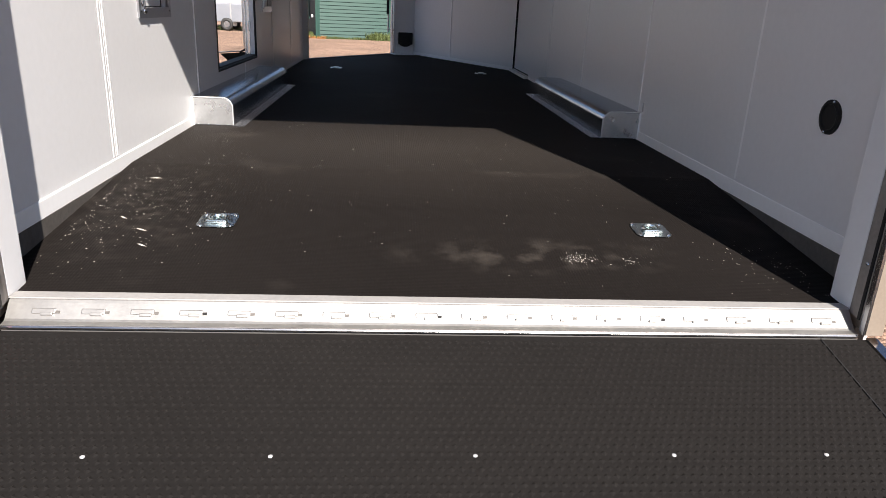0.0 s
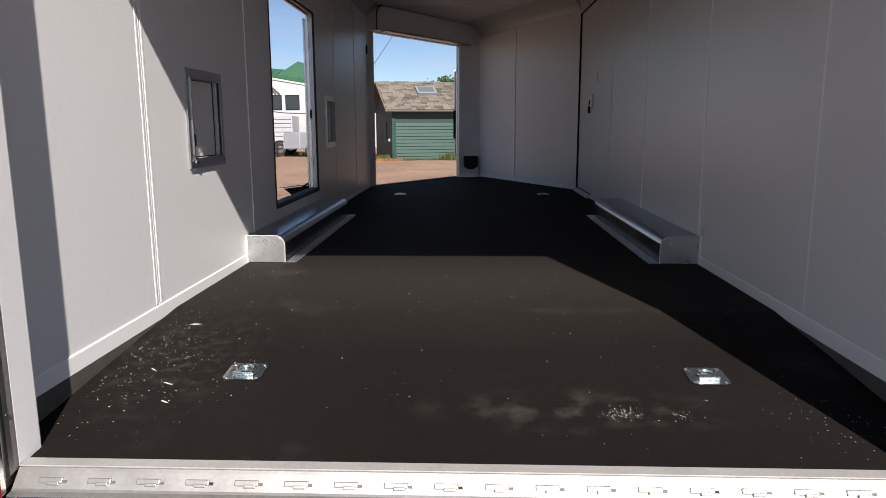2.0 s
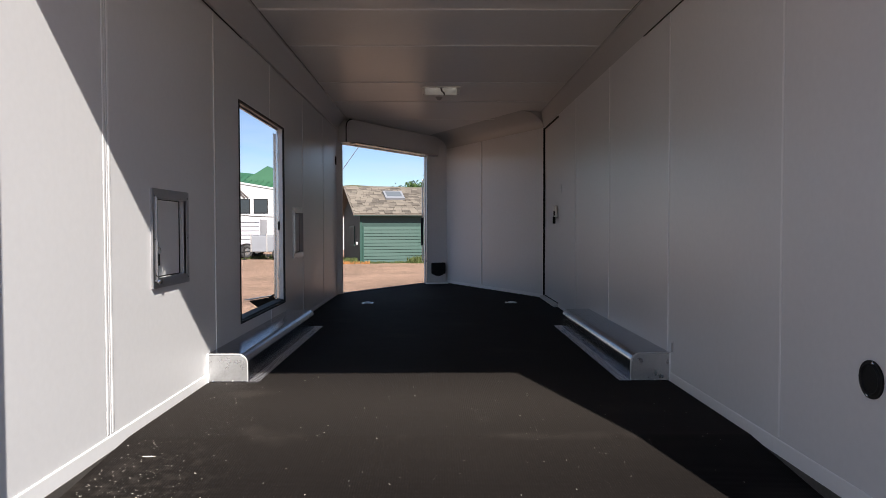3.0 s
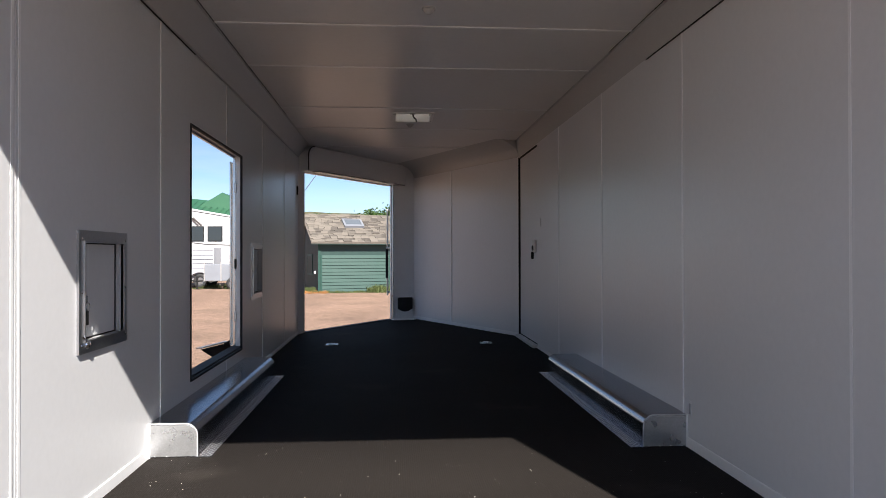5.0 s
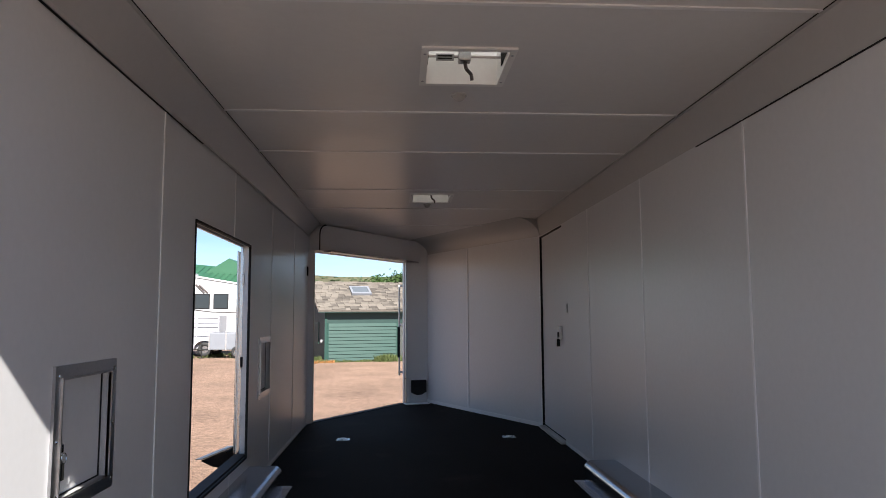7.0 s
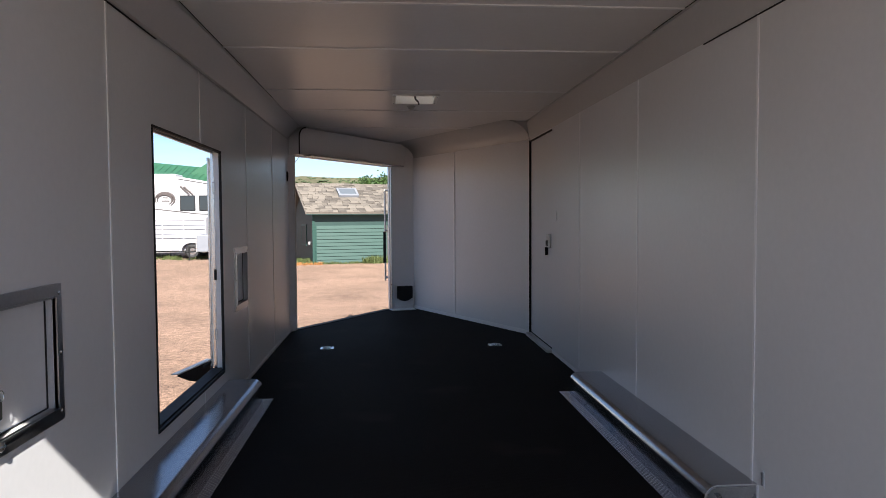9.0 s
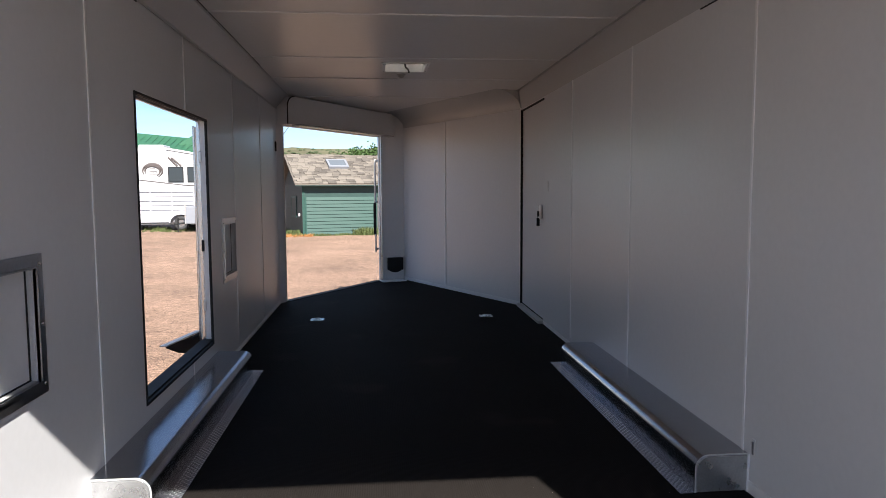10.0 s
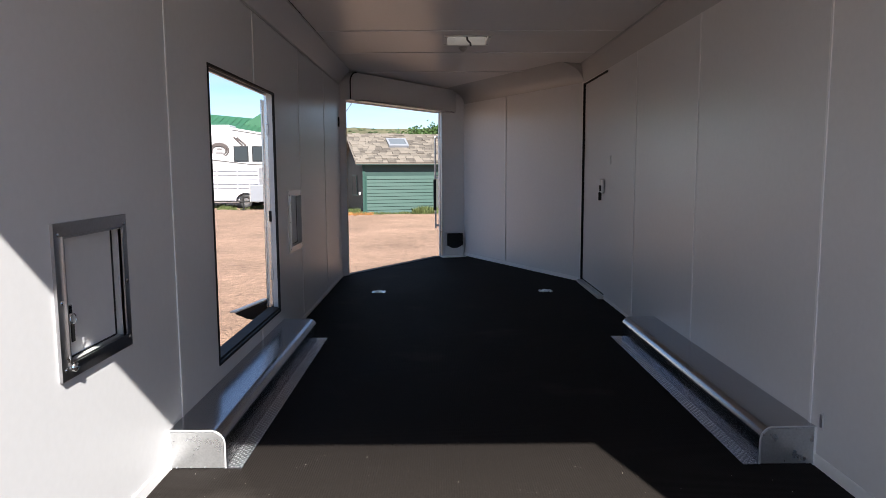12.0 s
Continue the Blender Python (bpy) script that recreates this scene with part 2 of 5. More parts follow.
def gravel_material():
    """Reddish packed gravel: broad tyre-worn tone, stones of many tints, a stony relief."""
    m = material("red_gravel", (0.228, 0.150, 0.107), 0.9, 0, 0.42, 0.6, 7, 0.0, 0.2)
    nt = m.node_tree
    b = nt.nodes["Principled BSDF"]
    tc = nt.nodes.new("ShaderNodeTexCoord")
    vor = nt.nodes.new("ShaderNodeTexVoronoi")
    vor.inputs["Scale"].default_value = 75
    nt.links.new(tc.outputs["Object"], vor.inputs["Vector"])
    sep = nt.nodes.new("ShaderNodeSeparateColor")
    nt.links.new(vor.outputs["Color"], sep.inputs[0])
    rng = nt.nodes.new("ShaderNodeMapRange")
    rng.inputs["To Min"].default_value, rng.inputs["To Max"].default_value = 0.35, 1.75
    nt.links.new(sep.outputs[0], rng.inputs["Value"])
    mul = nt.nodes.new("ShaderNodeVectorMath")
    mul.operation = "SCALE"
    nt.links.new(b.inputs["Base Color"].links[0].from_socket, mul.inputs[0])
    nt.links.new(rng.outputs[0], mul.inputs["Scale"])
    nt.links.new(mul.outputs[0], b.inputs["Base Color"])
    bp = nt.nodes.new("ShaderNodeBump")
    bp.inputs["Strength"].default_value, bp.inputs["Distance"].default_value = 0.5, 0.02
    bp.invert = True
    nt.links.new(vor.outputs["Distance"], bp.inputs["Height"])
    nt.links.new(bp.outputs[0], b.inputs["Normal"])
    return m


M_GRAVEL = gravel_material()


def lid_material():
    """White plastic that lets a little daylight through."""
    m = material("vent_lid_plastic", (0.80, 0.79, 0.76), 0.4, 0, 0.03, 6, 60, 0.0)
    nt = m.node_tree
    shine = nt.nodes.new("ShaderNodeBsdfTranslucent")
    shine.inputs["Color"].default_value = (0.8, 0.79, 0.76, 1)
    mix = nt.nodes.new("ShaderNodeMixShader")
    mix.inputs[0].default_value = 0.42
    nt.links.new(nt.nodes["Principled BSDF"].outputs[0], mix.inputs[1])
    nt.links.new(shine.outputs[0], mix.inputs[2])
    nt.links.new(mix.outputs[0], nt.nodes["Material Output"].inputs["Surface"])
    return m


M_LID = lid_material()


def pebble_material():
    m = material("loose_stones", (0.28, 0.21, 0.16), 0.85, 0, 0.2, 5, 60, 0.0)
    nt = m.node_tree
    geo = nt.nodes.new("ShaderNodeNewGeometry")
    ramp = nt.nodes.new("ShaderNodeValToRGB")
    ramp.color_ramp.elements[0].color, ramp.color_ramp.elements[1].color = (0.13, 0.09, 0.07, 1), (0.33, 0.28, 0.235, 1)
    nt.links.new(geo.outputs["Random Per Island"], ramp.inputs[0])
    nt.links.new(ramp.outputs[0], nt.nodes["Principled BSDF"].inputs["Base Color"])
    return m


M_PEBBLE = pebble_material()

# ---- mesh helpers ----


def part(name, bm, mat, parent=None, label=""):
    """Links a bmesh as one mesh object, under a thing or part where one is given."""
    me = bpy.data.meshes.new(name)
    bmesh.ops.recalc_face_normals(bm, faces=bm.faces)
    bm.to_mesh(me)
    bm.free()
    for one in (mat if isinstance(mat, (list, tuple)) else [mat]):
        me.materials.append(one)
    ob = new(name, me)
    if parent is not None:
        ob.parent = parent
    return tagged(ob, label)


def thing(name, label, category, at=(0, 0, 0), rz=0, group="", kind=""):
    ob = new(name)
    ob.empty_display_size = 0.1
    ob.matrix_world = pose(*at, 0, 0, rz)
    return tagged(ob, label, category, group, kind)


def box(bm, x0, x1, y0, y1, z0, z1, bevel=0.0, segments=2, m=None):
    vs = bmesh.ops.create_cube(bm, size=1)["verts"]
    for v in vs:
        v.co = Vector(((x0 + x1) / 2 + v.co.x * (x1 - x0), (y0 + y1) / 2 + v.co.y * (y1 - y0), (z0 + z1) / 2 + v.co.z * (z1 - z0)))
    if bevel:
        edges = list({e for v in vs for e in v.link_edges})
        out = bmesh.ops.bevel(bm, geom=edges, offset=bevel, segments=segments, affect="EDGES", profile=0.5)
        vs = list({v for f in out["faces"] for v in f.verts} | {v for v in vs if v.is_valid})
    if m is not None:
        bmesh.ops.transform(bm, matrix=m, verts=vs)
    return bm


def boxed(*a, **k):
    return box(bmesh.new(), *a, **k)


def prism(bm, outline, p0, p1, up=(0, 0, 1)):
    """Sweeps an outline of (across, up) from p0 to p1; 'across' is to the right of the way."""
    p0, p1, up = Vector(p0), Vector(p1), Vector(up)
    side = (p1 - p0).normalized().cross(up).normalized()
    rows = [[bm.verts.new(p + side * a + up * b) for a, b in outline] for p in (p0, p1)]
    n = len(outline)
    for i in range(n):
        bm.faces.new((rows[0][i], rows[0][(i + 1) % n], rows[1][(i + 1) % n], rows[1][i]))
    bm.faces.new(rows[0][::-1])
    bm.faces.new(rows[1])
    return bm


def slab(bm, outline, z0, z1):
    lo = [bm.verts.new((x, y, z0)) for x, y in outline]
    hi = [bm.verts.new((x, y, z1)) for x, y in outline]
    n = len(outline)
    for i in range(n):
        bm.faces.new((lo[i], lo[(i + 1) % n], hi[(i + 1) % n], hi[i]))
    bm.faces.new(lo[::-1])
    bm.faces.new(hi)
    return bm


def rod(bm, p0, p1, r, segments=12, r2=None):
    p0, p1 = Vector(p0), Vector(p1)
    d = p1 - p0
    vs = bmesh.ops.create_cone(bm, cap_ends=True, segments=segments, radius1=r, radius2=r if r2 is None else r2, depth=d.length)["verts"]
    bmesh.ops.transform(bm, matrix=Matrix.Translation((p0 + p1) / 2) @ d.to_track_quat("Z", "Y").to_matrix().to_4x4(), verts=vs)
    return bm


def ball(bm, c, r, squash=(1, 1, 1), segments=12, rings=8):
    vs = bmesh.ops.create_uvsphere(bm, u_segments=segments, v_segments=rings, radius=r)["verts"]
    for v in vs:
        v.co = Vector(c) + Vector((v.co.x * squash[0], v.co.y * squash[1], v.co.z * squash[2]))
    return bm


def torus(bm, c, R, r, axis="Z", n=20, k=8, arc=1.0):
    rings = []
    count = n if arc == 1.0 else n + 1
    for i in range(count):
        a = 2 * math.pi * arc * i / n
        ring = []
        for j in range(k):
            b = 2 * math.pi * j / k
            q = Vector(((R + r * math.cos(b)) * math.cos(a), (R + r * math.cos(b)) * math.sin(a), r * math.sin(b)))
            if axis == "X":
                q = Vector((q.z, q.x, q.y))
            elif axis == "Y":
                q = Vector((q.x, q.z, q.y))
            ring.append(bm.verts.new(Vector(c) + q))
        rings.append(ring)
    for i in range(n):
        r0, r1 = rings[i], rings[(i + 1) % count]
        for j in range(k):
            bm.faces.new((r0[j], r0[(j + 1) % k], r1[(j + 1) % k], r1[j]))
    return bm


def cut_rects(u0, u1, v0, v1, holes):
    """The rectangle without its holes, as a few rectangles."""
    us = sorted({u0, u1, *[min(max(h[i], u0), u1) for h in holes for i in (0, 1)]})
    out = []
    for a, b in zip(us, us[1:]):
        mid = (a + b) / 2
        spans = sorted((max(h[2], v0), min(h[3], v1)) for h in holes if h[0] < mid < h[1])
        low = v0
        for s, e in spans:
            if s > low:
                out.append((a, b, low, s))
            low = max(low, e)
        if low < v1:
            out.append((a, b, low, v1))
    return out


def smooth(ob, angle=40):
    for p in ob.data.polygons:
        p.use_smooth = True
    ob.data.set_sharp_from_angle(angle=radians(angle))
    return ob


# ---- the trailer's setting ----
W = 1.23                      # half width inside
CEIL = 2.15
NOSE_L = (-W, 7.20)           # where the left wall meets the nose
DOOR_A, DOOR_B = Vector((-1.178, 7.291)), Vector((-0.174, 8.888))
NOSE_R0, NOSE_R1 = (0.141, 8.996), (W, 6.80)
HATCHES = [(1.69, 2.122), (4.605, 5.037)]
HATCH_Z = (0.558, 0.99)
ESC = (3.029, 4.284, 0.226, 1.604)
SIDE_DOOR = (5.82, 6.745, 0.03, 1.952)
SILL_Z = -0.10
CREASE = 1.44

# floor: level part with the pointed nose, and the sloping tail
bm = slab(bmesh.new(), [(-W - 0.06, CREASE), (W + 0.06, CREASE), (W + 0.06, 6.85), (0.17, 9.06), (-0.21, 8.96), (-W - 0.06, 7.25)], -0.12, 0.0)
floor = tagged(part("floor", bm, M_FLOOR), "black textured rubber floor with pale chips scattered", "floor", kind="structure")
bm = bmesh.new()
prism(bm, [(CREASE, 0.0), (CREASE, -0.12), (0.30, -0.22), (0.30, SILL_Z)], (-W, 0, 0), (W, 0, 0), (0, 0, 1))
for v in bm.verts:
    v.co.y = abs(v.co.y)
part("tail_floor", bm, M_FLOOR, floor, "sloping rear part of the rubber floor")


def side_wall(name, sign, seams, holes, top, label, skin_holes=None):
    """A wall of jointed panels on an outer skin, with openings right through."""
    x_in, x_mid, x_out = sign * W, sign * (W + 0.012), sign * (W + 0.06)
    y0, y1 = 0.30, 7.22 if sign < 0 else 6.82
    bm = bmesh.new()
    for a, b, c, d in cut_rects(0.362, y1, -0.30, 2.24, skin_holes or holes):
        box(bm, min(x_mid, x_out), max(x_mid, x_out), a, b, c, d)
    wall = tagged(part(name, bm, M_SKIN), label, "wall", kind="structure")
    marks = [y0, *seams, y1]
    for a, b in zip(marks, marks[1:]):
        bm = bmesh.new()
        for r in cut_rects(a + 0.0015, b - 0.0015, -0.02, top, holes):
            box(bm, min(x_in, x_mid), max(x_in, x_mid), *r)
        part("panel", bm, M_WALL, wall)
    for y in [q for y in seams for q in ((y - 0.018, y + 0.022) if y == 1.30 else (y,))]:
        for a, b, c, d in cut_rects(y - 0.006, y + 0.006, 0.055, top, holes):
            part("joint_strip", boxed(*sorted((x_in, x_in - sign * (0.0016 if y < 1.4 else 0.0045))), a, b, c, d), M_STRIP, wall)
    return wall


holes_left = [(*h, *HATCH_Z) for h in HATCHES] + [ESC]
skin_left = [(*h, *HATCH_Z) for h in HATCHES] + [(ESC[0] - 0.01, ESC[1] + 0.06, ESC[2] - 0.01, ESC[3] + 0.01)]
wall_left = side_wall("wall_left", -1, [1.30, 2.55, 3.825, 5.06, 6.20], holes_left, 2.005, "white panelled trailer wall with pale joint strips", skin_left)
wall_right = side_wall("wall_right", 1, [1.22, 2.44, 3.73, 4.94], [SIDE_DOOR], 1.965, "white panelled trailer wall with pale joint strips")

part("edge_groove", boxed(W - 0.0012, W + 0.002, 0.470, 0.4735, 0.05, 1.96), M_BLACK, wall_right)

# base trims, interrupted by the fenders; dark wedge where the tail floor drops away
for sign, wall in ((-1, wall_left), (1, wall_right)):
    runs = [(0.32, 2.39), (4.42, 7.18)] if sign < 0 else [(0.32, 2.39), (4.42, 5.80)]
    for a, b in runs:
        bm = bmesh.new()
        hi = 0.047 if a < 1 else 0.026
        prism(bm, [(0, -0.010), (0.005, -0.010), (0.005, hi - 0.003), (0.003, hi), (0, hi)], (sign * W, a, 0), (sign * W, b, 0)) if sign < 0 else prism(bm, [(0, -0.010), (-0.005, -0.010), (-0.005, hi - 0.003), (-0.003, hi), (0, hi)], (sign * W, a, 0), (sign * W, b, 0))
        tagged(part("baseboard", bm, M_STRIP), "white metal base trim along the wall", "trim", kind="structure")
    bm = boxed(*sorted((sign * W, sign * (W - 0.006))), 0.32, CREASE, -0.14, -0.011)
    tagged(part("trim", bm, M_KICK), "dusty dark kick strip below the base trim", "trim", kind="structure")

# coves between walls and ceiling


def cove(name, p0, p1, low, sign):
    """Sloping panel with a small lip at its foot and head."""
    bm = bmesh.new()
    a = {"cove_left": 0.116, "cove_right": 0.034, "cove_nose": 0.30}[name]
    foot = [(sign * 0.010, low - 0.004), (sign * 0.010, low + 0.012)] if name == "cove_left" else []
    if name == "cove_nose":
        bow = [(sign * (0.004 + a * (1 - math.cos(t))), low + (CEIL - 0.002 - low) * math.sin(t)) for t in [i * math.pi / 24 for i in range(13)]]
        prism(bm, [(0, low), *bow, (0, CEIL)], p0, p1)
        return smooth(tagged(part(name, bm, M_COVE), "coved white panel between nose wall and ceiling, colour darkened for shade", "cove", kind="structure"), 50)
    outline = [(0, low), *foot, (sign * a, CEIL - 0.008), (sign * (a + 0.012), CEIL - 0.006), (sign * (a + 0.012), CEIL), (0, CEIL)]
    prism(bm, outline, p0, p1)
    ob = tagged(part(name, bm, M_COVE), "sloping white panel between wall and ceiling, colour darkened for shade", "cove", kind="structure")
    bm = bmesh.new()
    q0, q1 = Vector(p0), Vector(p0) + Vector((0, 5.2 if sign > 0 else 3.1, 0))
    h = sign * (a + 0.012)
    prism(bm, [(h, CEIL - 0.003), (h + sign * 0.003, CEIL - 0.003), (h + sign * 0.003, CEIL), (h, CEIL)], q0, q1)
    part("head_gap", bm, M_BLACK, ob)
    p1 = (p0[0], 2.9 if sign < 0 else 3.1, 0)
    bm = bmesh.new()
    prism(bm, [(sign * 0.002, low - 0.009), (sign * 0.008, low - 0.009), (sign * 0.008, low - 0.005), (sign * 0.002, low - 0.005)], p0, p1)
    part("shadow_gap", bm, M_BLACK, ob)
    return ob


cove("cove_left", (-W, 0.30, 0), (-W, 7.20, 0), 2.005, 1)
cove("cove_right", (W, 0.30, 0), (W, 6.80, 0), 1.965, -1)
cove("cove_nose", (*NOSE_R1, 0), (*NOSE_R0, 0), 1.955, -1)

# ceiling, with two vent openings
VENTS = [(0.03, 2.37), (0.03, 5.53)]
VENT_W, VENT_L = 0.165, 0.195
bm = bmesh.new()
vent_holes = [(x - VENT_W, x + VENT_W, y - VENT_L, y + VENT_L) for x, y in VENTS]
for a, b, c, d in cut_rects(-W - 0.06, W + 0.06, 0.22, 6.85, vent_holes):
    box(bm, a, b, c, d, CEIL, CEIL + 0.05)
slab(bm, [(-W - 0.06, 6.85), (W + 0.06, 6.85), (0.17, 9.06), (-0.21, 8.96), (-W - 0.06, 7.25)], CEIL, CEIL + 0.05)
ceiling = tagged(part("ceiling", bm, M_CEIL), "white panelled trailer ceiling with crosswise joint strips", "ceiling", kind="structure")
bm = bmesh.new()
for y in (1.78, 3.01, 3.86, 5.15, 6.12, 7.32):
    half = W - 0.05 if y < 6.8 else 0.95
    box(bm, -half, half, y - 0.010, y + 0.010, CEIL - 0.006, CEIL)
part("joint_strip", bm, M_STRIP, ceiling)
bm = bmesh.new()
for a, b, c, d in cut_rects(-W - 0.06, W + 0.06, 0.22, 6.85, vent_holes):
    box(bm, a, b, c, d, CEIL + 0.09, CEIL + 0.10)
slab(bm, [(-W - 0.06, 6.85), (W + 0.06, 6.85), (0.17, 9.06), (-0.21, 8.96), (-W - 0.06, 7.25)], CEIL + 0.09, CEIL + 0.10)
tagged(part("roof", bm, M_SKIN), "metal roof skin of the trailer", "roof", kind="structure")

# nose: right face, blunt tip, left corner post, header over the front doorway


def upright(bm, p0, p1, z0, z1, thick):
    """An upright slab from p0 to p1; its thickness lies to the right of the way."""
    prism(bm, [(0, z0), (thick, z0), (thick, z1), (0, z1)], (*p0, 0), (*p1, 0))
    return bm


r0, r1 = Vector(NOSE_R0), Vector(NOSE_R1)
wall_nose = tagged(part("wall_nose_right", upright(bmesh.new(), r1, r0, -0.3, 2.24, 0.06), M_SKIN), "white slanting wall of the trailer's pointed nose", "wall", kind="structure")
inward = Vector((-(r0 - r1).y, (r0 - r1).x)).normalized()
for a, b in ((0.0, 0.415), (0.42, 1.0)):
    pa, pb = r0.lerp(r1, a), r0.lerp(r1, b)
    part("panel", upright(bmesh.new(), pa + inward * 0.004, pb + inward * 0.004, -0.02, 1.965, 0.006), M_WALL, wall_nose)
pa, pb = r0.lerp(r1, 0.411), r0.lerp(r1, 0.424)
part("joint_strip", upright(bmesh.new(), pa + inward * 0.011, pb + inward * 0.011, 0.04, 1.955, 0.007), M_STRIP, wall_nose)
part("base_trim", upright(bmesh.new(), r0 + inward * 0.012, r1 + inward * 0.012, 0.0, 0.04, 0.008), M_STRIP, wall_nose)
bm = upright(bmesh.new(), (0.155, 9.0), (-0.185, 8.897), -0.3, 2.24, 0.06)
nose_tip = tagged(part("wall_nose_tip", bm, M_WALL), "narrow white blunt end of the trailer's nose", "wall", kind="structure")
along = (DOOR_B - DOOR_A).normalized()
inn = Vector((along.y, -along.x))
post = upright(bmesh.new(), DOOR_A, Vector(NOSE_L), -0.3, 2.24, 0.07)
tagged(part("door_post", post, M_WALL), "white corner post beside the front doorway", "post", kind="structure")
bm = upright(bmesh.new(), DOOR_B - along * 0.0 , DOOR_A - along * 0.02, 1.846, 2.24, 0.07)
tagged(part("door_lintel", bm, M_WALL), "white wall above the front doorway", "wall", kind="structure")


def header_box():
    """Deep white panel over the doorway, with one rounded upper corner and a black gasket."""
    root = thing("door_header", "white boxed header panel above the open front doorway", "header", kind="structure")
    a, b = DOOR_A - along * 0.075 + inn * 0.002, DOOR_B + along * 0.24 + inn * 0.002
    length = (b - a).length
    zs0, zs1, r = 1.852, 2.135, 0.11
    outline = [(length, zs0), (length, zs1)]
    outline += [(r - r * math.sin(t), zs1 - r + r * math.cos(t)) for t in [i * math.pi / 16 for i in range(9)]]
    outline += [(0, zs0)]
    bm = bmesh.new()
    fronts = []
    for off in (0.0, 0.13):
        fronts.append([bm.verts.new((*(a + along * s + inn * off), z)) for s, z in outline])
    n = len(outline)
    for i in range(n):
        bm.faces.new((fronts[0][i], fronts[0][(i + 1) % n], fronts[1][(i + 1) % n], fronts[1][i]))
    bm.faces.new(fronts[0])
    bm.faces.new(fronts[1][::-1])
    part("panel", bm, M_WALL, root)
    bm = bmesh.new()
    pts = [(*(a + along * s + inn * 0.133), z) for s, z in outline[2:]]
    pts = [pts[0]] + pts
    for p, q in zip(pts, pts[1:]):
        if (Vector(p) - Vector(q)).length > 1e-4:
            rod(bm, p, q, 0.007, 6)
    part("gasket", bm, M_BLACK, root, "black rubber gasket")
    bm = bmesh.new()
    pa, pb = DOOR_A + along * 0.01, DOOR_B - along * 0.01
    upright(bm, pa + inn * 0.12, pb + inn * 0.12, 1.836, 1.852, 0.10)
    part("drip_rail", bm, M_ALU, root)


header_box()


def doorway_frame():
    root = thing("front_door_frame", "aluminium frame of the open front doorway", "door frame", kind="structure")
    for p, d in ((DOOR_A, along), (DOOR_B, -along)):
        bm = upright(bmesh.new(), p + inn * 0.006, p + d * 0.010 + inn * 0.006, 0.0, 1.846, -0.02) if d is not along else upright(bmesh.new(), p + d * 0.010 + inn * 0.006, p + inn * 0.006, 0.0, 1.846, 0.08)
        part("jamb", bm, M_ALU_DULL if d is along else M_FRAME, root)
    part("threshold", upright(bmesh.new(), DOOR_B + inn * 0.012, DOOR_A + inn * 0.012, 0.0, 0.006, 0.085), M_BLACK, root)


doorway_frame()

# rear frame: posts with slanted outer faces, header, sill and ramp


def rear_post(sign):
    root = thing("rear_post", "brushed aluminium rear corner post with a grey door seal", "post", kind="structure")
    s = sign
    bm = slab(bmesh.new(), [(s * 1.134, 0.175), (s * 1.182, 0.175), (s * 1.188, 0.181), (s * 1.238, 0.360), (s * 1.150, 0.360), (s * 1.150, 0.262), (s * 1.138, 0.195)], -0.135, 2.30)
    part("post", bm, M_POST, root)
    bm = slab(bmesh.new(), [(s * 1.128, 0.178), (s * 1.134, 0.1745), (s * 1.139, 0.196), (s * 1.131, 0.200)], -0.135, 2.09)
    part("bright_edge", bm, M_ALU, root, "bright rounded aluminium edge")
    bm = slab(bmesh.new(), [(s * 1.131, 0.201), (s * 1.139, 0.199), (s * 1.150, 0.262), (s * 1.139, 0.266)], SILL_Z - 0.004, 2.09)
    part("seal", bm, M_SEAL, root, "grey rubber door seal")
    part("seal_groove", boxed(*sorted((s * 1.128, s * 1.1345)), 0.206, 0.216, SILL_Z - 0.004, 2.09), M_BLACK, root)
    part("jamb_cover", boxed(*sorted((s * 1.150, s * 1.140)), 0.270, 0.362, SILL_Z - 0.002, 2.09, 0.002), M_WALL, root, "white jamb cover")
    part("inner_return", boxed(*sorted((s * 1.141, s * 1.232)), 0.352, 0.364, SILL_Z - 0.03, 2.09), M_WALL, root)
    for z in (0.05, 0.62, 1.2, 1.75):
        bm = bmesh.new()
        ball(bm, (s * 1.134, 0.236, z), 0.005, (0.6, 1, 1), 8, 6)
        part("screw", bm, M_CHROME, root)
    return root


left_post = rear_post(-1)
right_post = rear_post(1)
bm = boxed(-1.30, 1.30, 0.20, 0.36, 2.085, 2.30, 0.01)
tagged(part("rear_header", bm, M_POST), "aluminium header across the rear opening", "header", kind="structure")


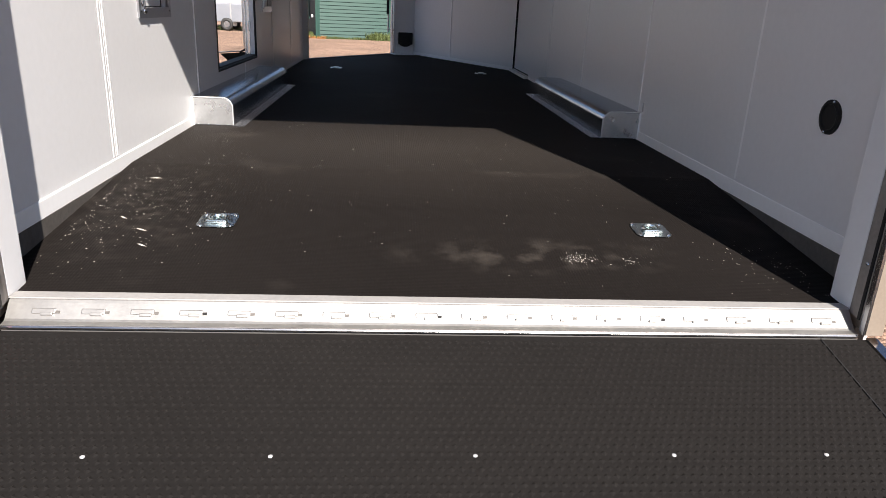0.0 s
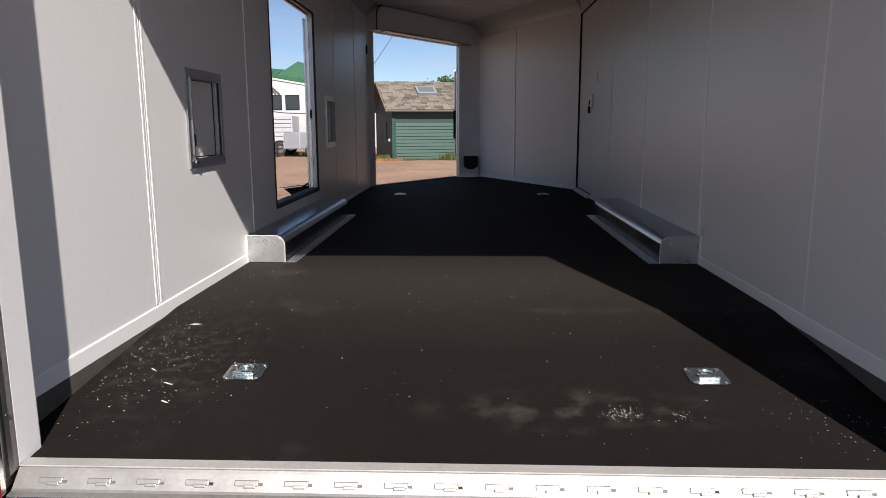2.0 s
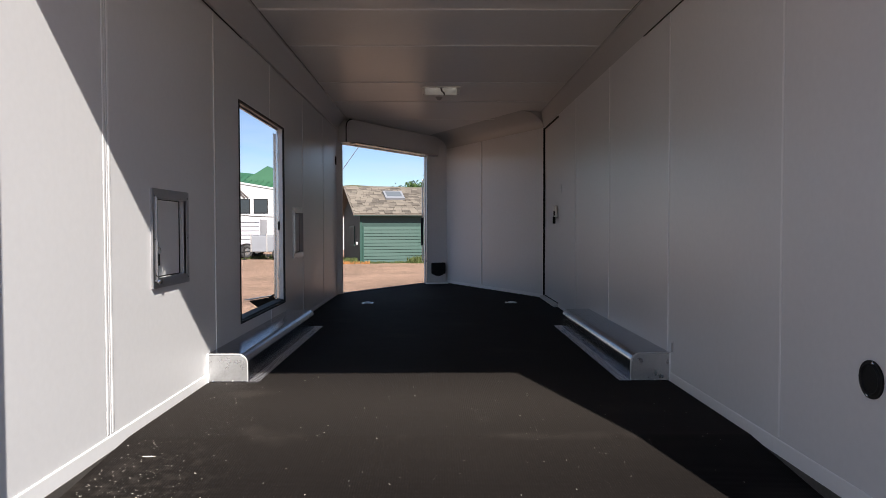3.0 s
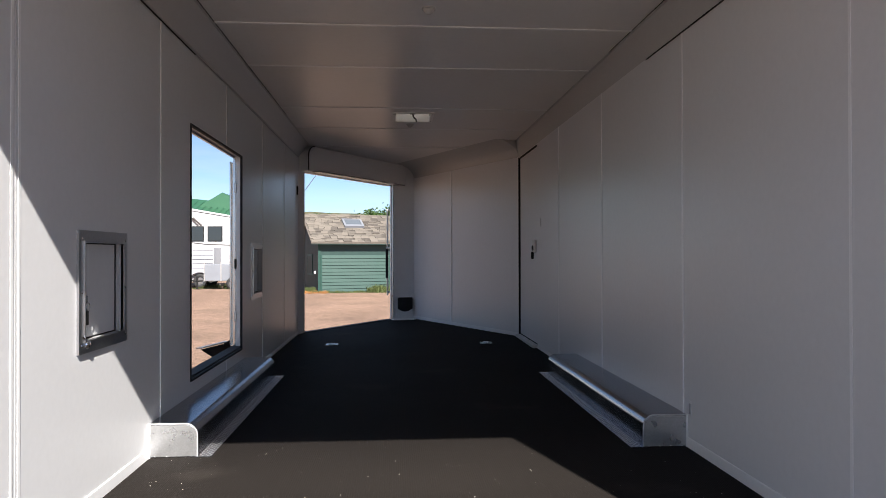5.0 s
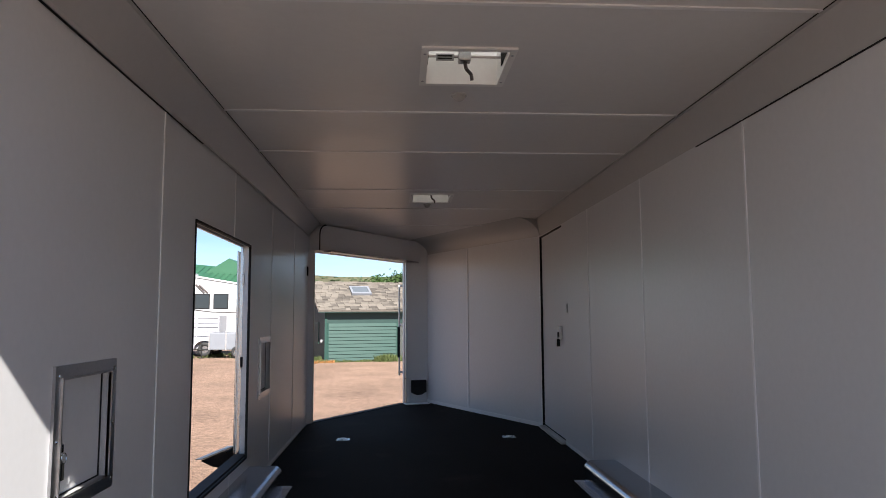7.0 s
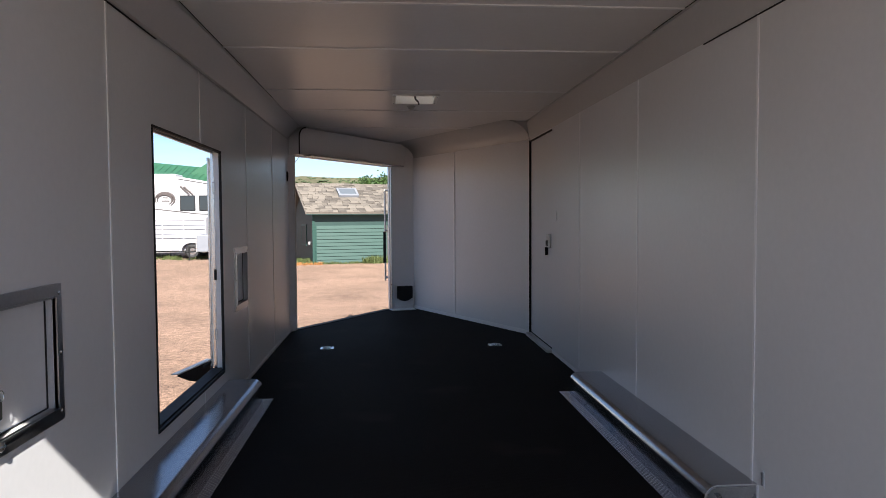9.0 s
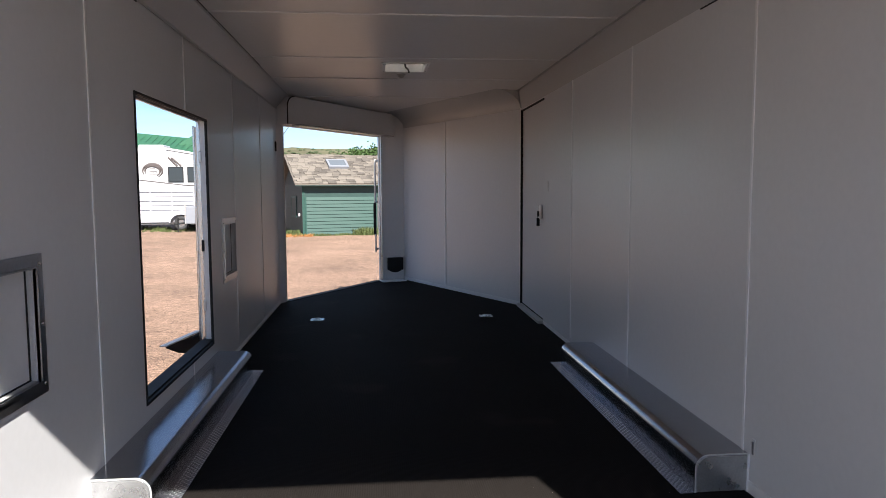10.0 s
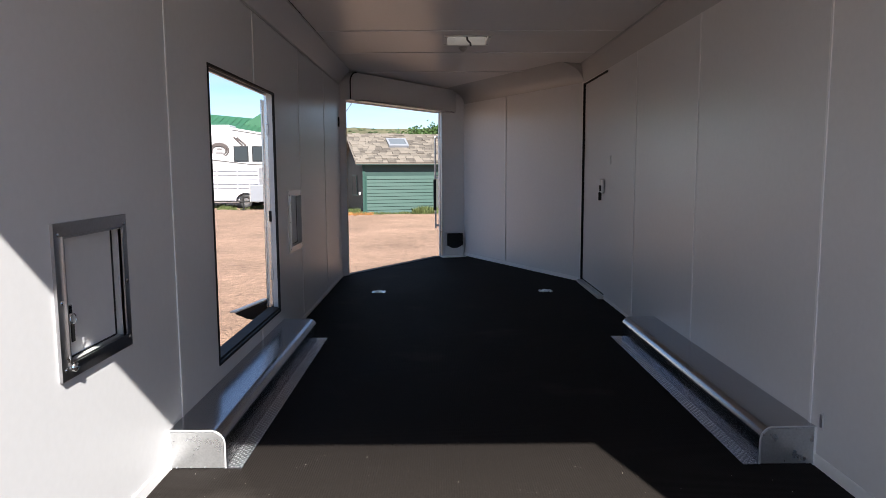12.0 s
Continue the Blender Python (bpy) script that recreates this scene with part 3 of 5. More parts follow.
def sill():
    root = thing("rear_sill", "bright aluminium rear sill with a row of raised grips", "sill", kind="structure")
    outline = [(-0.304, SILL_Z + 0.002), (-0.258, SILL_Z + 0.002), (-0.252, SILL_Z - 0.004), (-0.222, SILL_Z - 0.036), (-0.216, SILL_Z - 0.040), (-0.198, SILL_Z - 0.042), (-0.198, SILL_Z - 0.085), (-0.304, SILL_Z - 0.085)]
    bm = bmesh.new()
    prism(bm, [(-a, z) for a, z in outline], (1.132, 0, 0), (-1.132, 0, 0))
    part("extrusion", bm, M_SILL, root)
    part("floor_edge", boxed(-1.137, 1.137, 0.262, 0.303, SILL_Z + 0.002, SILL_Z + 0.006, 0.001), M_EDGE, root, "dull edging strip")
    src = None
    for i in range(18):
        x = -1.04 + i * 0.1225
        if src is None:
            bm = bmesh.new()
            box(bm, -0.030, 0.030, -0.007, 0.008, -0.003, 0.0040, 0.003)
            box(bm, -0.006, 0.024, -0.012, -0.004, -0.003, 0.0075, 0.002)
            ob = part("grip", bm, M_SILL, root)
            src = ob.data
        else:
            ob = new("grip", src)
            ob.parent = root
        ob.matrix_world = pose(x, 0.236, SILL_Z - 0.021, 46, 0, 0)
        # dark bar beside each grip, standing in for the grip's shadow
        grip_shade = part("grip_shade", boxed(-0.009, 0.009, -0.0035, 0.0035, -0.002, 0.0020), M_BLACK if i % 5 == 3 else M_KICK, root)
        grip_shade.matrix_world = pose(x + 0.031, 0.2345, SILL_Z - 0.0225, 46, 0, 0)
    bm = bmesh.new()
    rod(bm, (-1.13, 0.199, SILL_Z - 0.049), (1.13, 0.199, SILL_Z - 0.049), 0.006, 10)
    part("hinge_tube", bm, M_ALU, root)


sill()

RAMP_A, RAMP_B = Vector((0, 0.190, SILL_Z - 0.055)), Vector((0, -1.75, -0.545))


def ramp():
    root = thing("loading_ramp", "lowered rear ramp covered in black ribbed rubber", "ramp", kind="structure")
    way = (RAMP_B - RAMP_A).normalized()
    up = Vector((1, 0, 0)).cross(way)
    up = up if up.z > 0 else -up
    bm = bmesh.new()
    prism(bm, [(-1.155, -0.05), (1.155, -0.05), (1.155, 0), (-1.155, 0)], RAMP_A, RAMP_B, up)
    part("deck", bm, M_RAMP, root)
    bm = bmesh.new()
    prism(bm, [(-1.022, 0.0015), (-1.018, 0.0015), (-1.018, 0.003), (-1.022, 0.003)], RAMP_A, RAMP_B, up)
    part("sheet_joint", bm, M_BLACK, root)
    for s in (-1, 1):
        bm = bmesh.new()
        prism(bm, sorted([(s * 1.156, -0.055), (s * 1.180, -0.055), (s * 1.180, 0.006), (s * 1.150, 0.006), (s * 1.150, 0.001), (s * 1.156, 0.001)], key=lambda q: 0), RAMP_A, RAMP_B, up)
        part("edge_trim", bm, M_ALU, root)
    # raised ribs near the hinge on the pale side of the deck
    bm = bmesh.new()
    length = (RAMP_B - RAMP_A).length
    side = way.cross(up).normalized()
    for i in range(46):
        d = 0.03 + i * 0.021
        base = RAMP_A + way * d
        for j in range(110):
            a = -1.14 + j * 0.0208 + (0.0104 if i % 2 else 0)
            c = base + side * a
            q = [c + side * 0.0085, c + way * 0.0085, c - side * 0.0085, c - way * 0.0085]
            vs = [bm.verts.new(p + up * 0.0002) for p in q]
            t = bm.verts.new(c + up * 0.0042)
            for k in range(4):
                bm.faces.new((vs[k], vs[(k + 1) % 4], t))
    tagged(part("moulded_studs", bm, M_RAMP, root), kind="stuff")
    for a in (-0.775, -0.400, 0.027, 0.460, 0.806):
        d = 0.415
        bm = bmesh.new()
        ball(bm, RAMP_A + way * d + Vector((a, 0, 0)) + up * 0.002, 0.0055, (1, 1, 0.5), 8, 6)
        part("rivet", bm, M_WELD, root)


ramp()

# ---- things on the left wall ----


def hatch(y0, y1, keys):
    """Small lockable access hatch: grey frame, deep reveal, white leaf with a lock."""
    z0, z1 = HATCH_Z
    root = thing("access_hatch", "small white access hatch in dark grey frame" + (", keys in lock" if keys else ""), "hatch", (-W, (y0 + y1) / 2, z0), group="wall hatches")
    hw, h = (y1 - y0) / 2, z1 - z0
    t = 0.043
    bm = bmesh.new()
    for r in cut_rects(-hw, hw, 0, h, [(-hw + t, hw - t, t, h - t)]):
        box(bm, 0.0, 0.009, *r, bevel=0.0)
    box(bm, 0.0, 0.014, -hw + t - 0.006, -hw + t, t - 0.006, h - t + 0.006)
    box(bm, 0.0, 0.014, hw - t, hw - t + 0.006, t - 0.006, h - t + 0.006)
    box(bm, 0.0, 0.014, -hw + t, hw - t, t - 0.006, t)
    box(bm, 0.0, 0.014, -hw + t, hw - t, h - t, h - t + 0.006)
    part("frame", bm, M_FRAME, root, "dark grey metal frame")
    bm = bmesh.new()
    for r in cut_rects(-hw + 0.008, hw - 0.008, 0.008, h - 0.008, [(-hw + t, hw - t, t, h - t)]):
        box(bm, -0.034, 0.0, *r)
    part("reveal", bm, M_REVEAL, root)
    part("leaf", boxed(-0.034, -0.024, -hw + t + 0.004, hw - t - 0.004, t + 0.004, h - t - 0.004, 0.002), M_WALL, root, "white hatch leaf")
    bm = bmesh.new()
    for r in cut_rects(-hw + t - 0.001, hw - t + 0.001, t - 0.001, h - t + 0.001, [(-hw + t + 0.004, hw - t - 0.004, t + 0.004, h - t - 0.004)]):
        box(bm, -0.0235, -0.020, *r)
    part("gasket", bm, M_BLACK, root, "black rubber gasket")
    for a in (-1, 1):
        for z in (0.03, h - 0.03, h / 2):
            bm = bmesh.new()
            ball(bm, (0.010, a * (hw - 0.02), z), 0.006, (0.5, 1, 1), 8, 6)
            part("screw", bm, M_CHROME, root)
    if keys:
        bm = bmesh.new()
        yl, zl = -hw + t + 0.024, h * 0.42
        rod(bm, (-0.024, yl, zl), (-0.006, yl, zl), 0.013, 14)
        box(bm, -0.008, 0.004, yl - 0.016, yl + 0.016, zl - 0.006, zl + 0.022, 0.004)
        lock = part("lock", bm, M_CHROME, root, "chrome cam lock")
        bm = bmesh.new()
        torus(bm, (0.004, yl + 0.014, zl - 0.022), 0.016, 0.0015, "X", 16, 6)
        part("key_ring", bm, M_CHROME, lock)
        bm = boxed(0.002, 0.006, yl + 0.0, yl + 0.018, zl - 0.085, zl - 0.035, 0.002)
        part("key", bm, M_BLACK, lock, "dark key")
        bm = boxed(-0.002, 0.002, yl + 0.012, yl + 0.02, zl - 0.075, zl - 0.03, 0.001)
        part("key", bm, M_CHROME, lock)
        bm = bmesh.new()
        ball(bm, (0.012, -hw + t + 0.015, 0.030), 0.015, (0.7, 1, 1), 12, 8)
        rod(bm, (0.012, -hw + t + 0.015, 0.030), (0.006, -hw + t - 0.012, 0.062), 0.006, 8)
        part("latch", bm, M_CHROME, root, "chrome corner latch")
    return root


for i, (a, b) in enumerate(HATCHES):
    hatch(a, b, i == 0)


def escape_door():
    """Side doorway above the fender: black seal, aluminium lining, and the leaf folded back outside."""
    y0, y1, z0, z1 = ESC
    root = thing("escape_doorway", "open side doorway with a black rubber seal", "doorway", kind="structure")
    bm = bmesh.new()
    for r in cut_rects(y0 - 0.004, y1 + 0.004, z0 - 0.004, z1 + 0.004, [(y0 + 0.008, y1 - 0.006, z0 + 0.010, z1 - 0.008)]):
        box(bm, -W - 0.010, -W + 0.005, *r)
    part("seal", bm, M_BLACK, root, "black rubber seal")
    bm = bmesh.new()
    for r in cut_rects(y0 - 0.03, y1 + 0.09, z0 - 0.03, z1 + 0.03, [(y0 - 0.004, y1 + 0.056, z0 + 0.004, z1 - 0.004)]):
        box(bm, -W - 0.075, -W - 0.061, *r)
    part("outer_frame", bm, M_ALU, root)
    part("sill_seal", boxed(-W - 0.084, -W - 0.0105, y0 - 0.003, y1 + 0.05, z0 - 0.004, z0 + 0.018, 0.003), M_BLACK, root, "black rubber sill")
    leaf = thing("escape_door_leaf", "aluminium-edged side door leaf swung wide open outside", "door", (-W - 0.085, y1 + 0.02, 0), kind="structure")
    leaf.matrix_world = pose(-W - 0.062, y1 + 0.062, 0, 0, 0, 12.3)
    part("leaf", boxed(-0.030, 0.0, 0.0, 1.24, z0 + 0.02, z1 - 0.035, 0.004), M_ALU_DULL, leaf)
    for x in (-0.030, 0.0):
        part("edge_rail", boxed(x - 0.006, x + 0.006, -0.004, 0.03, z0 + 0.015, z1 - 0.03, 0.002), M_ALU, leaf)
    for z in (0.42, 0.80, 1.35):
        part("hinge", boxed(-0.004, 0.012, -0.014, 0.008, z, z + 0.07, 0.004), M_BLACK if z == 0.80 else M_FRAME, leaf)
    bm = bmesh.new()
    tip, heel = Vector((-0.23, -0.26, z0 + 0.034)), Vector((-0.05, 0.26, z0 + 0.014))
    prism(bm, [(-0.022, 0.004), (-0.022, 0.010), (0.022, 0.012), (0.022, 0.005)], tip, heel)
    # black upright sheet below the flap, deepest at the heel
    under_flap = bmesh.new()
    drop = Vector((0, 0, -0.15))
    for off in (0.008, 0.020):
        o = Vector((off, 0, -0.002))
        under_flap.faces.new([under_flap.verts.new(tip + o), under_flap.verts.new(heel + o), under_flap.verts.new(heel + o + drop), under_flap.verts.new(tip.lerp(heel, 0.35) + o + drop * 0.45)])
    part("under_flap", under_flap, M_BLACK, leaf, "black sheet below the fender flap")
    part("fender_flap", bm, M_RV, leaf, "pale fender flap at the foot of the door")
    bm = bmesh.new()
    rod(bm, (-0.02, 0.02, z0 + 0.06), (-0.075, -0.03, z0 + 0.03), 0.008, 8)
    part("stay", bm, M_BLACK, leaf)


escape_door()


def fender(sign):
    """Inner wheel box: rolled top edge, flat end cap, tread-plate foot along the floor."""
    root = thing("wheel_fender", "aluminium wheel box with rolled edge and tread-plate foot", "fender", (sign * W, 2.395, 0), group="wheel boxes", kind="")
    s = -sign
    wide, high, r, length = 0.214, 0.150, 0.052, 2.0
    outline = [(0, 0), (s * wide, 0), (s * wide, high - r)]
    outline += [(s * (wide - r + r * math.cos(t)), high - r + r * math.sin(t)) for t in [i * math.pi / 16 for i in range(1, 9)]]
    outline += [(0, high)]
    bm = bmesh.new()
    prism(bm, outline, (0, 0.002, 0), (0, length, 0))
    smooth(part("box", bm, M_ALU, root))
    bm = bmesh.new()
    inner = [(s * 0.006, 0.006), (s * (wide - 0.007), 0.006), (s * (wide - 0.007), high - r)] + [(s * (wide - r + (r - 0.007) * math.cos(t)), high - r + (r - 0.007) * math.sin(t)) for t in [i * math.pi / 16 for i in range(1, 9)]] + [(s * 0.006, high - 0.007)]
    prism(bm, inner, (0, -0.002, 0), (0, 0.004, 0))
    part("end_cap", bm, M_CAP, root, "brushed aluminium end cap")
    bm = bmesh.new()
    rim = outline[1:]
    for (a0, b0), (a1, b1) in zip(rim, rim[1:]):
        rod(bm, (a0 * 0.99, 0.0, b0), (a1 * 0.99, 0.0, b1), 0.0036, 6)
    part("weld_bead", bm, M_WELD, root)
    foot = bmesh.new()
    box(foot, *sorted((s * (wide - 0.01), s * (wide + 0.060))), -0.004, length + 0.06, 0.0, 0.004)
    fp = part("foot_plate", foot, M_TREAD, root, "diamond tread-plate foot")
    bm = bmesh.new()
    k = 0
    for i in range(146):
        y = 0.010 + i * 0.0138
        for j in range(5):
            turn = 0.7 if (i + j) % 2 else -0.7
            c = Vector((s * (wide + 0.007 + j * 0.0118), y, 0.004))
            e1, e2, up = Vector((math.sin(turn), math.cos(turn), 0)), Vector((math.cos(turn), -math.sin(turn), 0)), Vector((0, 0, 1))
            vs = [bm.verts.new(c + e1 * 0.0062), bm.verts.new(c + e2 * 0.0028), bm.verts.new(c - e1 * 0.0062), bm.verts.new(c - e2 * 0.0028)]
            tip = [bm.verts.new(c + e1 * 0.003 + up * 0.0022), bm.verts.new(c - e1 * 0.003 + up * 0.0022)]
            bm.faces.new((vs[0], vs[1], tip[0]))
            bm.faces.new((vs[1], vs[2], tip[1], tip[0]))
            bm.faces.new((vs[2], vs[3], tip[1]))
            bm.faces.new((vs[3], vs[0], tip[0], tip[1]))
    tagged(part("tread_pattern", bm, M_TREAD, fp), kind="stuff")
    for i in range(4):
        bm = bmesh.new()
        ball(bm, (s * (0.03 + i * 0.052), -0.006, 0.006), 0.005, (1, 0.5, 1), 8, 6)
        part("rivet", bm, M_CHROME, root)
    part("corner_strip", boxed(*sorted((0.0, s * 0.008)), -0.006, 0.0, 0.0, high), M_STRIP, root)


fender(-1)
fender(1)

# ---- floor rings, vents, lamps, small fittings ----


def floor_ring():
    root = thing("tie_down_ring", "zinc-plated recessed tie-down ring screwed to the floor", "tie-down", group="floor tie-down rings")
    a = 0.062
    bm = bmesh.new()
    n = 32
    outer, inner, low = [], [], []
    for i in range(n):
        t = 2 * math.pi * i / n
        c, s = math.cos(t), math.sin(t)
        k = 1 / max(abs(c), abs(s))
        k = min(k, 1.26)
        outer.append(bm.verts.new((a * k * c, a * k * s, 0.002)))
        inner.append(bm.verts.new((0.040 * c, 0.040 * s, 0.004)))
        low.append(bm.verts.new((0.020 * c, 0.020 * s, -0.0)))
    for i in range(n):
        j = (i + 1) % n
        bm.faces.new((outer[i], outer[j], inner[j], inner[i]))
        bm.faces.new((inner[i], inner[j], low[j], low[i]))
    bm.faces.new(low)
    smooth(part("plate", bm, M_ZINC, root))
    bm = bmesh.new()
    torus(bm, (0, 0.004, 0.009), 0.027, 0.0055, "Z", 20, 8)
    box(bm, -0.034, 0.034, -0.036, -0.022, 0.003, 0.016, 0.004)
    smooth(part("ring", bm, M_ZINC, root))
    for x in (-1, 1):
        for y in (-1, 1):
            bm = bmesh.new()
            ball(bm, (x * 0.049, y * 0.049, 0.004), 0.007, (1, 1, 0.5), 8, 6)
            part("screw", bm, M_CHROME, root)
    return root


ring = floor_ring()
slope = math.degrees(math.atan2(-SILL_Z, CREASE - 0.30))
ring.matrix_world = pose(-0.738, 0.828, -0.052, slope)
copy_thing(ring, pose(0.753, 0.828, -0.052, slope))
copy_thing(ring, pose(-0.762, 6.225, 0.001))
copy_thing(ring, pose(0.786, 6.225, 0.001))


def roof_vent(x, y):
    root = thing("roof_vent", "white roof vent in the ceiling with a crank handle", "roof vent", (x, y, CEIL), group="roof vents")
    w, l = VENT_W, VENT_L
    bm = bmesh.new()
    for a, b, c, d in cut_rects(-w - 0.02, w + 0.02, -l - 0.02, l + 0.02, [(-w + 0.008, w - 0.008, -l + 0.008, l - 0.008)]):
        box(bm, a, b, c, d, -0.009, 0.0)
    part("trim_ring", bm, M_PLASTIC, root)
    bm = bmesh.new()
    for a, b, c, d in cut_rects(-w + 0.001, w - 0.001, -l + 0.001, l - 0.001, [(-w + 0.008, w - 0.008, -l + 0.008, l - 0.008)]):
        box(bm, a, b, c, d, 0.0, 0.12)
    part("collar", bm, M_PLASTIC, root)
    part("lid", boxed(-w - 0.02, w + 0.02, -l - 0.02, l + 0.02, 0.122, 0.135, 0.004), M_LID, root, "white plastic lid")
    bm = bmesh.new()
    rod(bm, (-w + 0.01, 0.03, 0.055), (w - 0.01, 0.03, 0.055), 0.006, 8)
    part("cross_bar", bm, M_FRAME, root, "grey cross bar")
    part("crank_box", boxed(-0.026, 0.026, 0.0, 0.055, 0.03, 0.075, 0.006), M_FRAME, root)
    bm = bmesh.new()
    rod(bm, (0.0, 0.02, 0.045), (0.006, 0.03, 0.004), 0.008, 10)
    rod(bm, (0.006, 0.03, 0.004), (0.030, 0.05, -0.014), 0.0075, 10)
    rod(bm, (0.030, 0.05, -0.014), (0.034, 0.055, -0.038), 0.0075, 10)
    part("crank_handle", bm, M_RV_LINE, root, "brown crank handle")
    label_plate = part("sticker", boxed(-w + 0.045, -0.045, 0.012, 0.016, 0.030, 0.060, 0.001), M_RV, root, "white printed sticker")
    for i in range(2):
        part("print_line", boxed(-w + 0.052, -0.052, 0.0105, 0.0118, 0.036 + i * 0.011, 0.042 + i * 0.011), M_BLACK, label_plate)
    for sx in (-1, 1):
        part("screen_slot", boxed(*sorted((sx * (w - 0.012), sx * (w - 0.0075))), -l + 0.03, l - 0.16, 0.02, 0.085), M_BLACK, root)
    for a in (-1, 1):
        for c in (-1, 1):
            bm = bmesh.new()
            ball(bm, (a * (w + 0.006), c * (l - 0.04), -0.010), 0.006, (1, 1, 0.5), 8, 6)
            part("screw", bm, M_FRAME, root)


def ceiling_dome(x, y):
    root = thing("ceiling_dome", "small round frosted dome fixture on the ceiling", "ceiling light", (x, y, CEIL), group="ceiling domes")
    bm = bmesh.new()
    rod(bm, (0, 0, -0.008), (0, 0, 0), 0.036, 20)
    part("base", bm, M_FROST, root)
    bm = bmesh.new()
    ball(bm, (0, 0, -0.008), 0.029, (1, 1, 0.85), 16, 10)
    smooth(part("dome", bm, M_FROST, root))


for x, y in VENTS:
    roof_vent(x, y)
ceiling_dome(0.035, 2.73)
ceiling_dome(0.012, 5.89)


def side_door():
    y0, y1, z0, z1 = SIDE_DOOR
    root = thing("door_1", "closed white flush side door with a chrome lock", "door", (W, y0, 0), kind="structure")
    part("leaf", boxed(0.004, 0.04, 0.010, y1 - y0 - 0.016, z0 + 0.010, z1 - 0.012, 0.003), M_WALL, root)
    part("seal", boxed(0.014, 0.05, 0.0, y1 - y0, z0, z1), M_BLACK, root, "black door seal")
    part("gasket", boxed(-0.016, 0.014, y1 - y0 - 0.014, y1 - y0 - 0.001, z0, z1), M_BLACK, root, "black door gasket")
    part("gasket", boxed(-0.010, 0.014, 0.0, y1 - y0 - 0.02, z1 - 0.012, z1 - 0.001), M_BLACK, root)
    part("gasket", boxed(0.0, 0.014, 0.0, y1 - y0 - 0.02, z0, z0 + 0.010), M_BLACK, root)
    part("edge_trim", boxed(-0.016, 0.0, y1 - y0 + 0.0, y1 - y0 + 0.05, 0.03, z1 + 0.02, 0.002), M_STRIP, root)
    bm = boxed(-0.028, 0.004, 0.055, 0.110, 0.915, 1.040, 0.008)
    handle = part("lock", bm, M_ALU_DULL, root, "chrome paddle lock")
    part("paddle", boxed(-0.036, -0.026, 0.050, 0.100, 0.935, 0.985, 0.004), M_BLACK, handle)
    bm = boxed(-0.048, -0.020, 0.060, 0.064, 0.855, 0.925, 0.001)
    part("key", bm, M_BLACK, handle)
    bm = bmesh.new()
    torus(bm, (-0.038, 0.062, 0.935), 0.013, 0.0015, "X", 14, 6)
    part("key_ring", bm, M_CHROME, handle)
    tagged(part("threshold_plate", boxed(W - 0.05, W - 0.001, y0 - 0.02, y1 + 0.0, 0.001, 0.028, 0.003), M_ALU_DULL), "dull aluminium threshold at the side door", "threshold", kind="structure")


side_door()


def small_fittings():
    # round black port on the right wall
    root = thing("round_port", "round black plastic port with two chrome screws", "port", (W, 0.686, 0.383))
    bm = bmesh.new()
    rod(bm, (0, 0, 0), (-0.006, 0, 0), 0.055, 28)
    part("flange", bm, M_BLACK, root)
    bm = bmesh.new()
    torus(bm, (-0.006, 0, 0), 0.043, 0.005, "X", 28, 8)
    part("lip", bm, M_BLACK, root)
    for z in (-0.048, 0.048):
        bm = bmesh.new()
        ball(bm, (-0.008, 0.012 if z < 0 else -0.012, z), 0.0055, (0.5, 1, 1), 8, 6)
        part("screw", bm, M_CHROME, root)
    for y, z, h, name, lab in ((5.66, 1.20, 0.07, "wall_switch", "slim pale switch on the white wall"), (2.36, 0.185, 0.05, "wall_clip", "small dark upright clip on the white wall")):
        root = thing(name, lab, "wall fitting", (W, y, z))
        part("body", boxed(-0.008, 0, -0.006, 0.006, -h / 2, h / 2, 0.002), M_FRAME if name == "wall_clip" else M_STRIP, root)
        part("plate", boxed(-0.003, 0, -0.012, 0.012, -h / 2 - 0.01, h / 2 + 0.01, 0.001), M_WALL, root)
    # black box and white plate at the nose
    d = Vector((0.155 + 0.185, 9.0 - 8.897)).normalized()
    ang = math.degrees(math.atan2(d.y, d.x))
    root = thing("nose_outlet", "black hooded box on a white plate low in the nose", "outlet", (0.0, 8.95, 0.0), ang)
    part("plate", boxed(-0.125, 0.125, -0.012, 0.003, 0.008, 0.31, 0.004), M_WALL, root)
    bm = boxed(-0.105, 0.105, -0.060, -0.012, 0.135, 0.300, 0.012)
    ball(bm, (0, -0.036, 0.165), 0.10, (1.0, 0.42, 0.62), 16, 10)
    part("hood", bm, M_BLACK, root, "black plastic hood")
    root = thing("nose_step", "pale flat plate on the floor beside the doorway", "plate", (-0.03, 8.83, 0.0), ang)
    part("plate", boxed(-0.15, 0.17, -0.08, 0.085, 0.001, 0.010, 0.003), M_STRIP, root)
    # small handle on the left post of the front doorway
    root = thing("post_latch", "small black latch on the white corner post", "latch", (-W + 0.001, 7.10, 1.62))
    part("body", boxed(0.0, 0.014, -0.012, 0.012, -0.05, 0.05, 0.004), M_BLACK, root)
    part("pin", boxed(0.014, 0.020, -0.004, 0.004, -0.02, 0.03, 0.002), M_FRAME, root)


small_fittings()


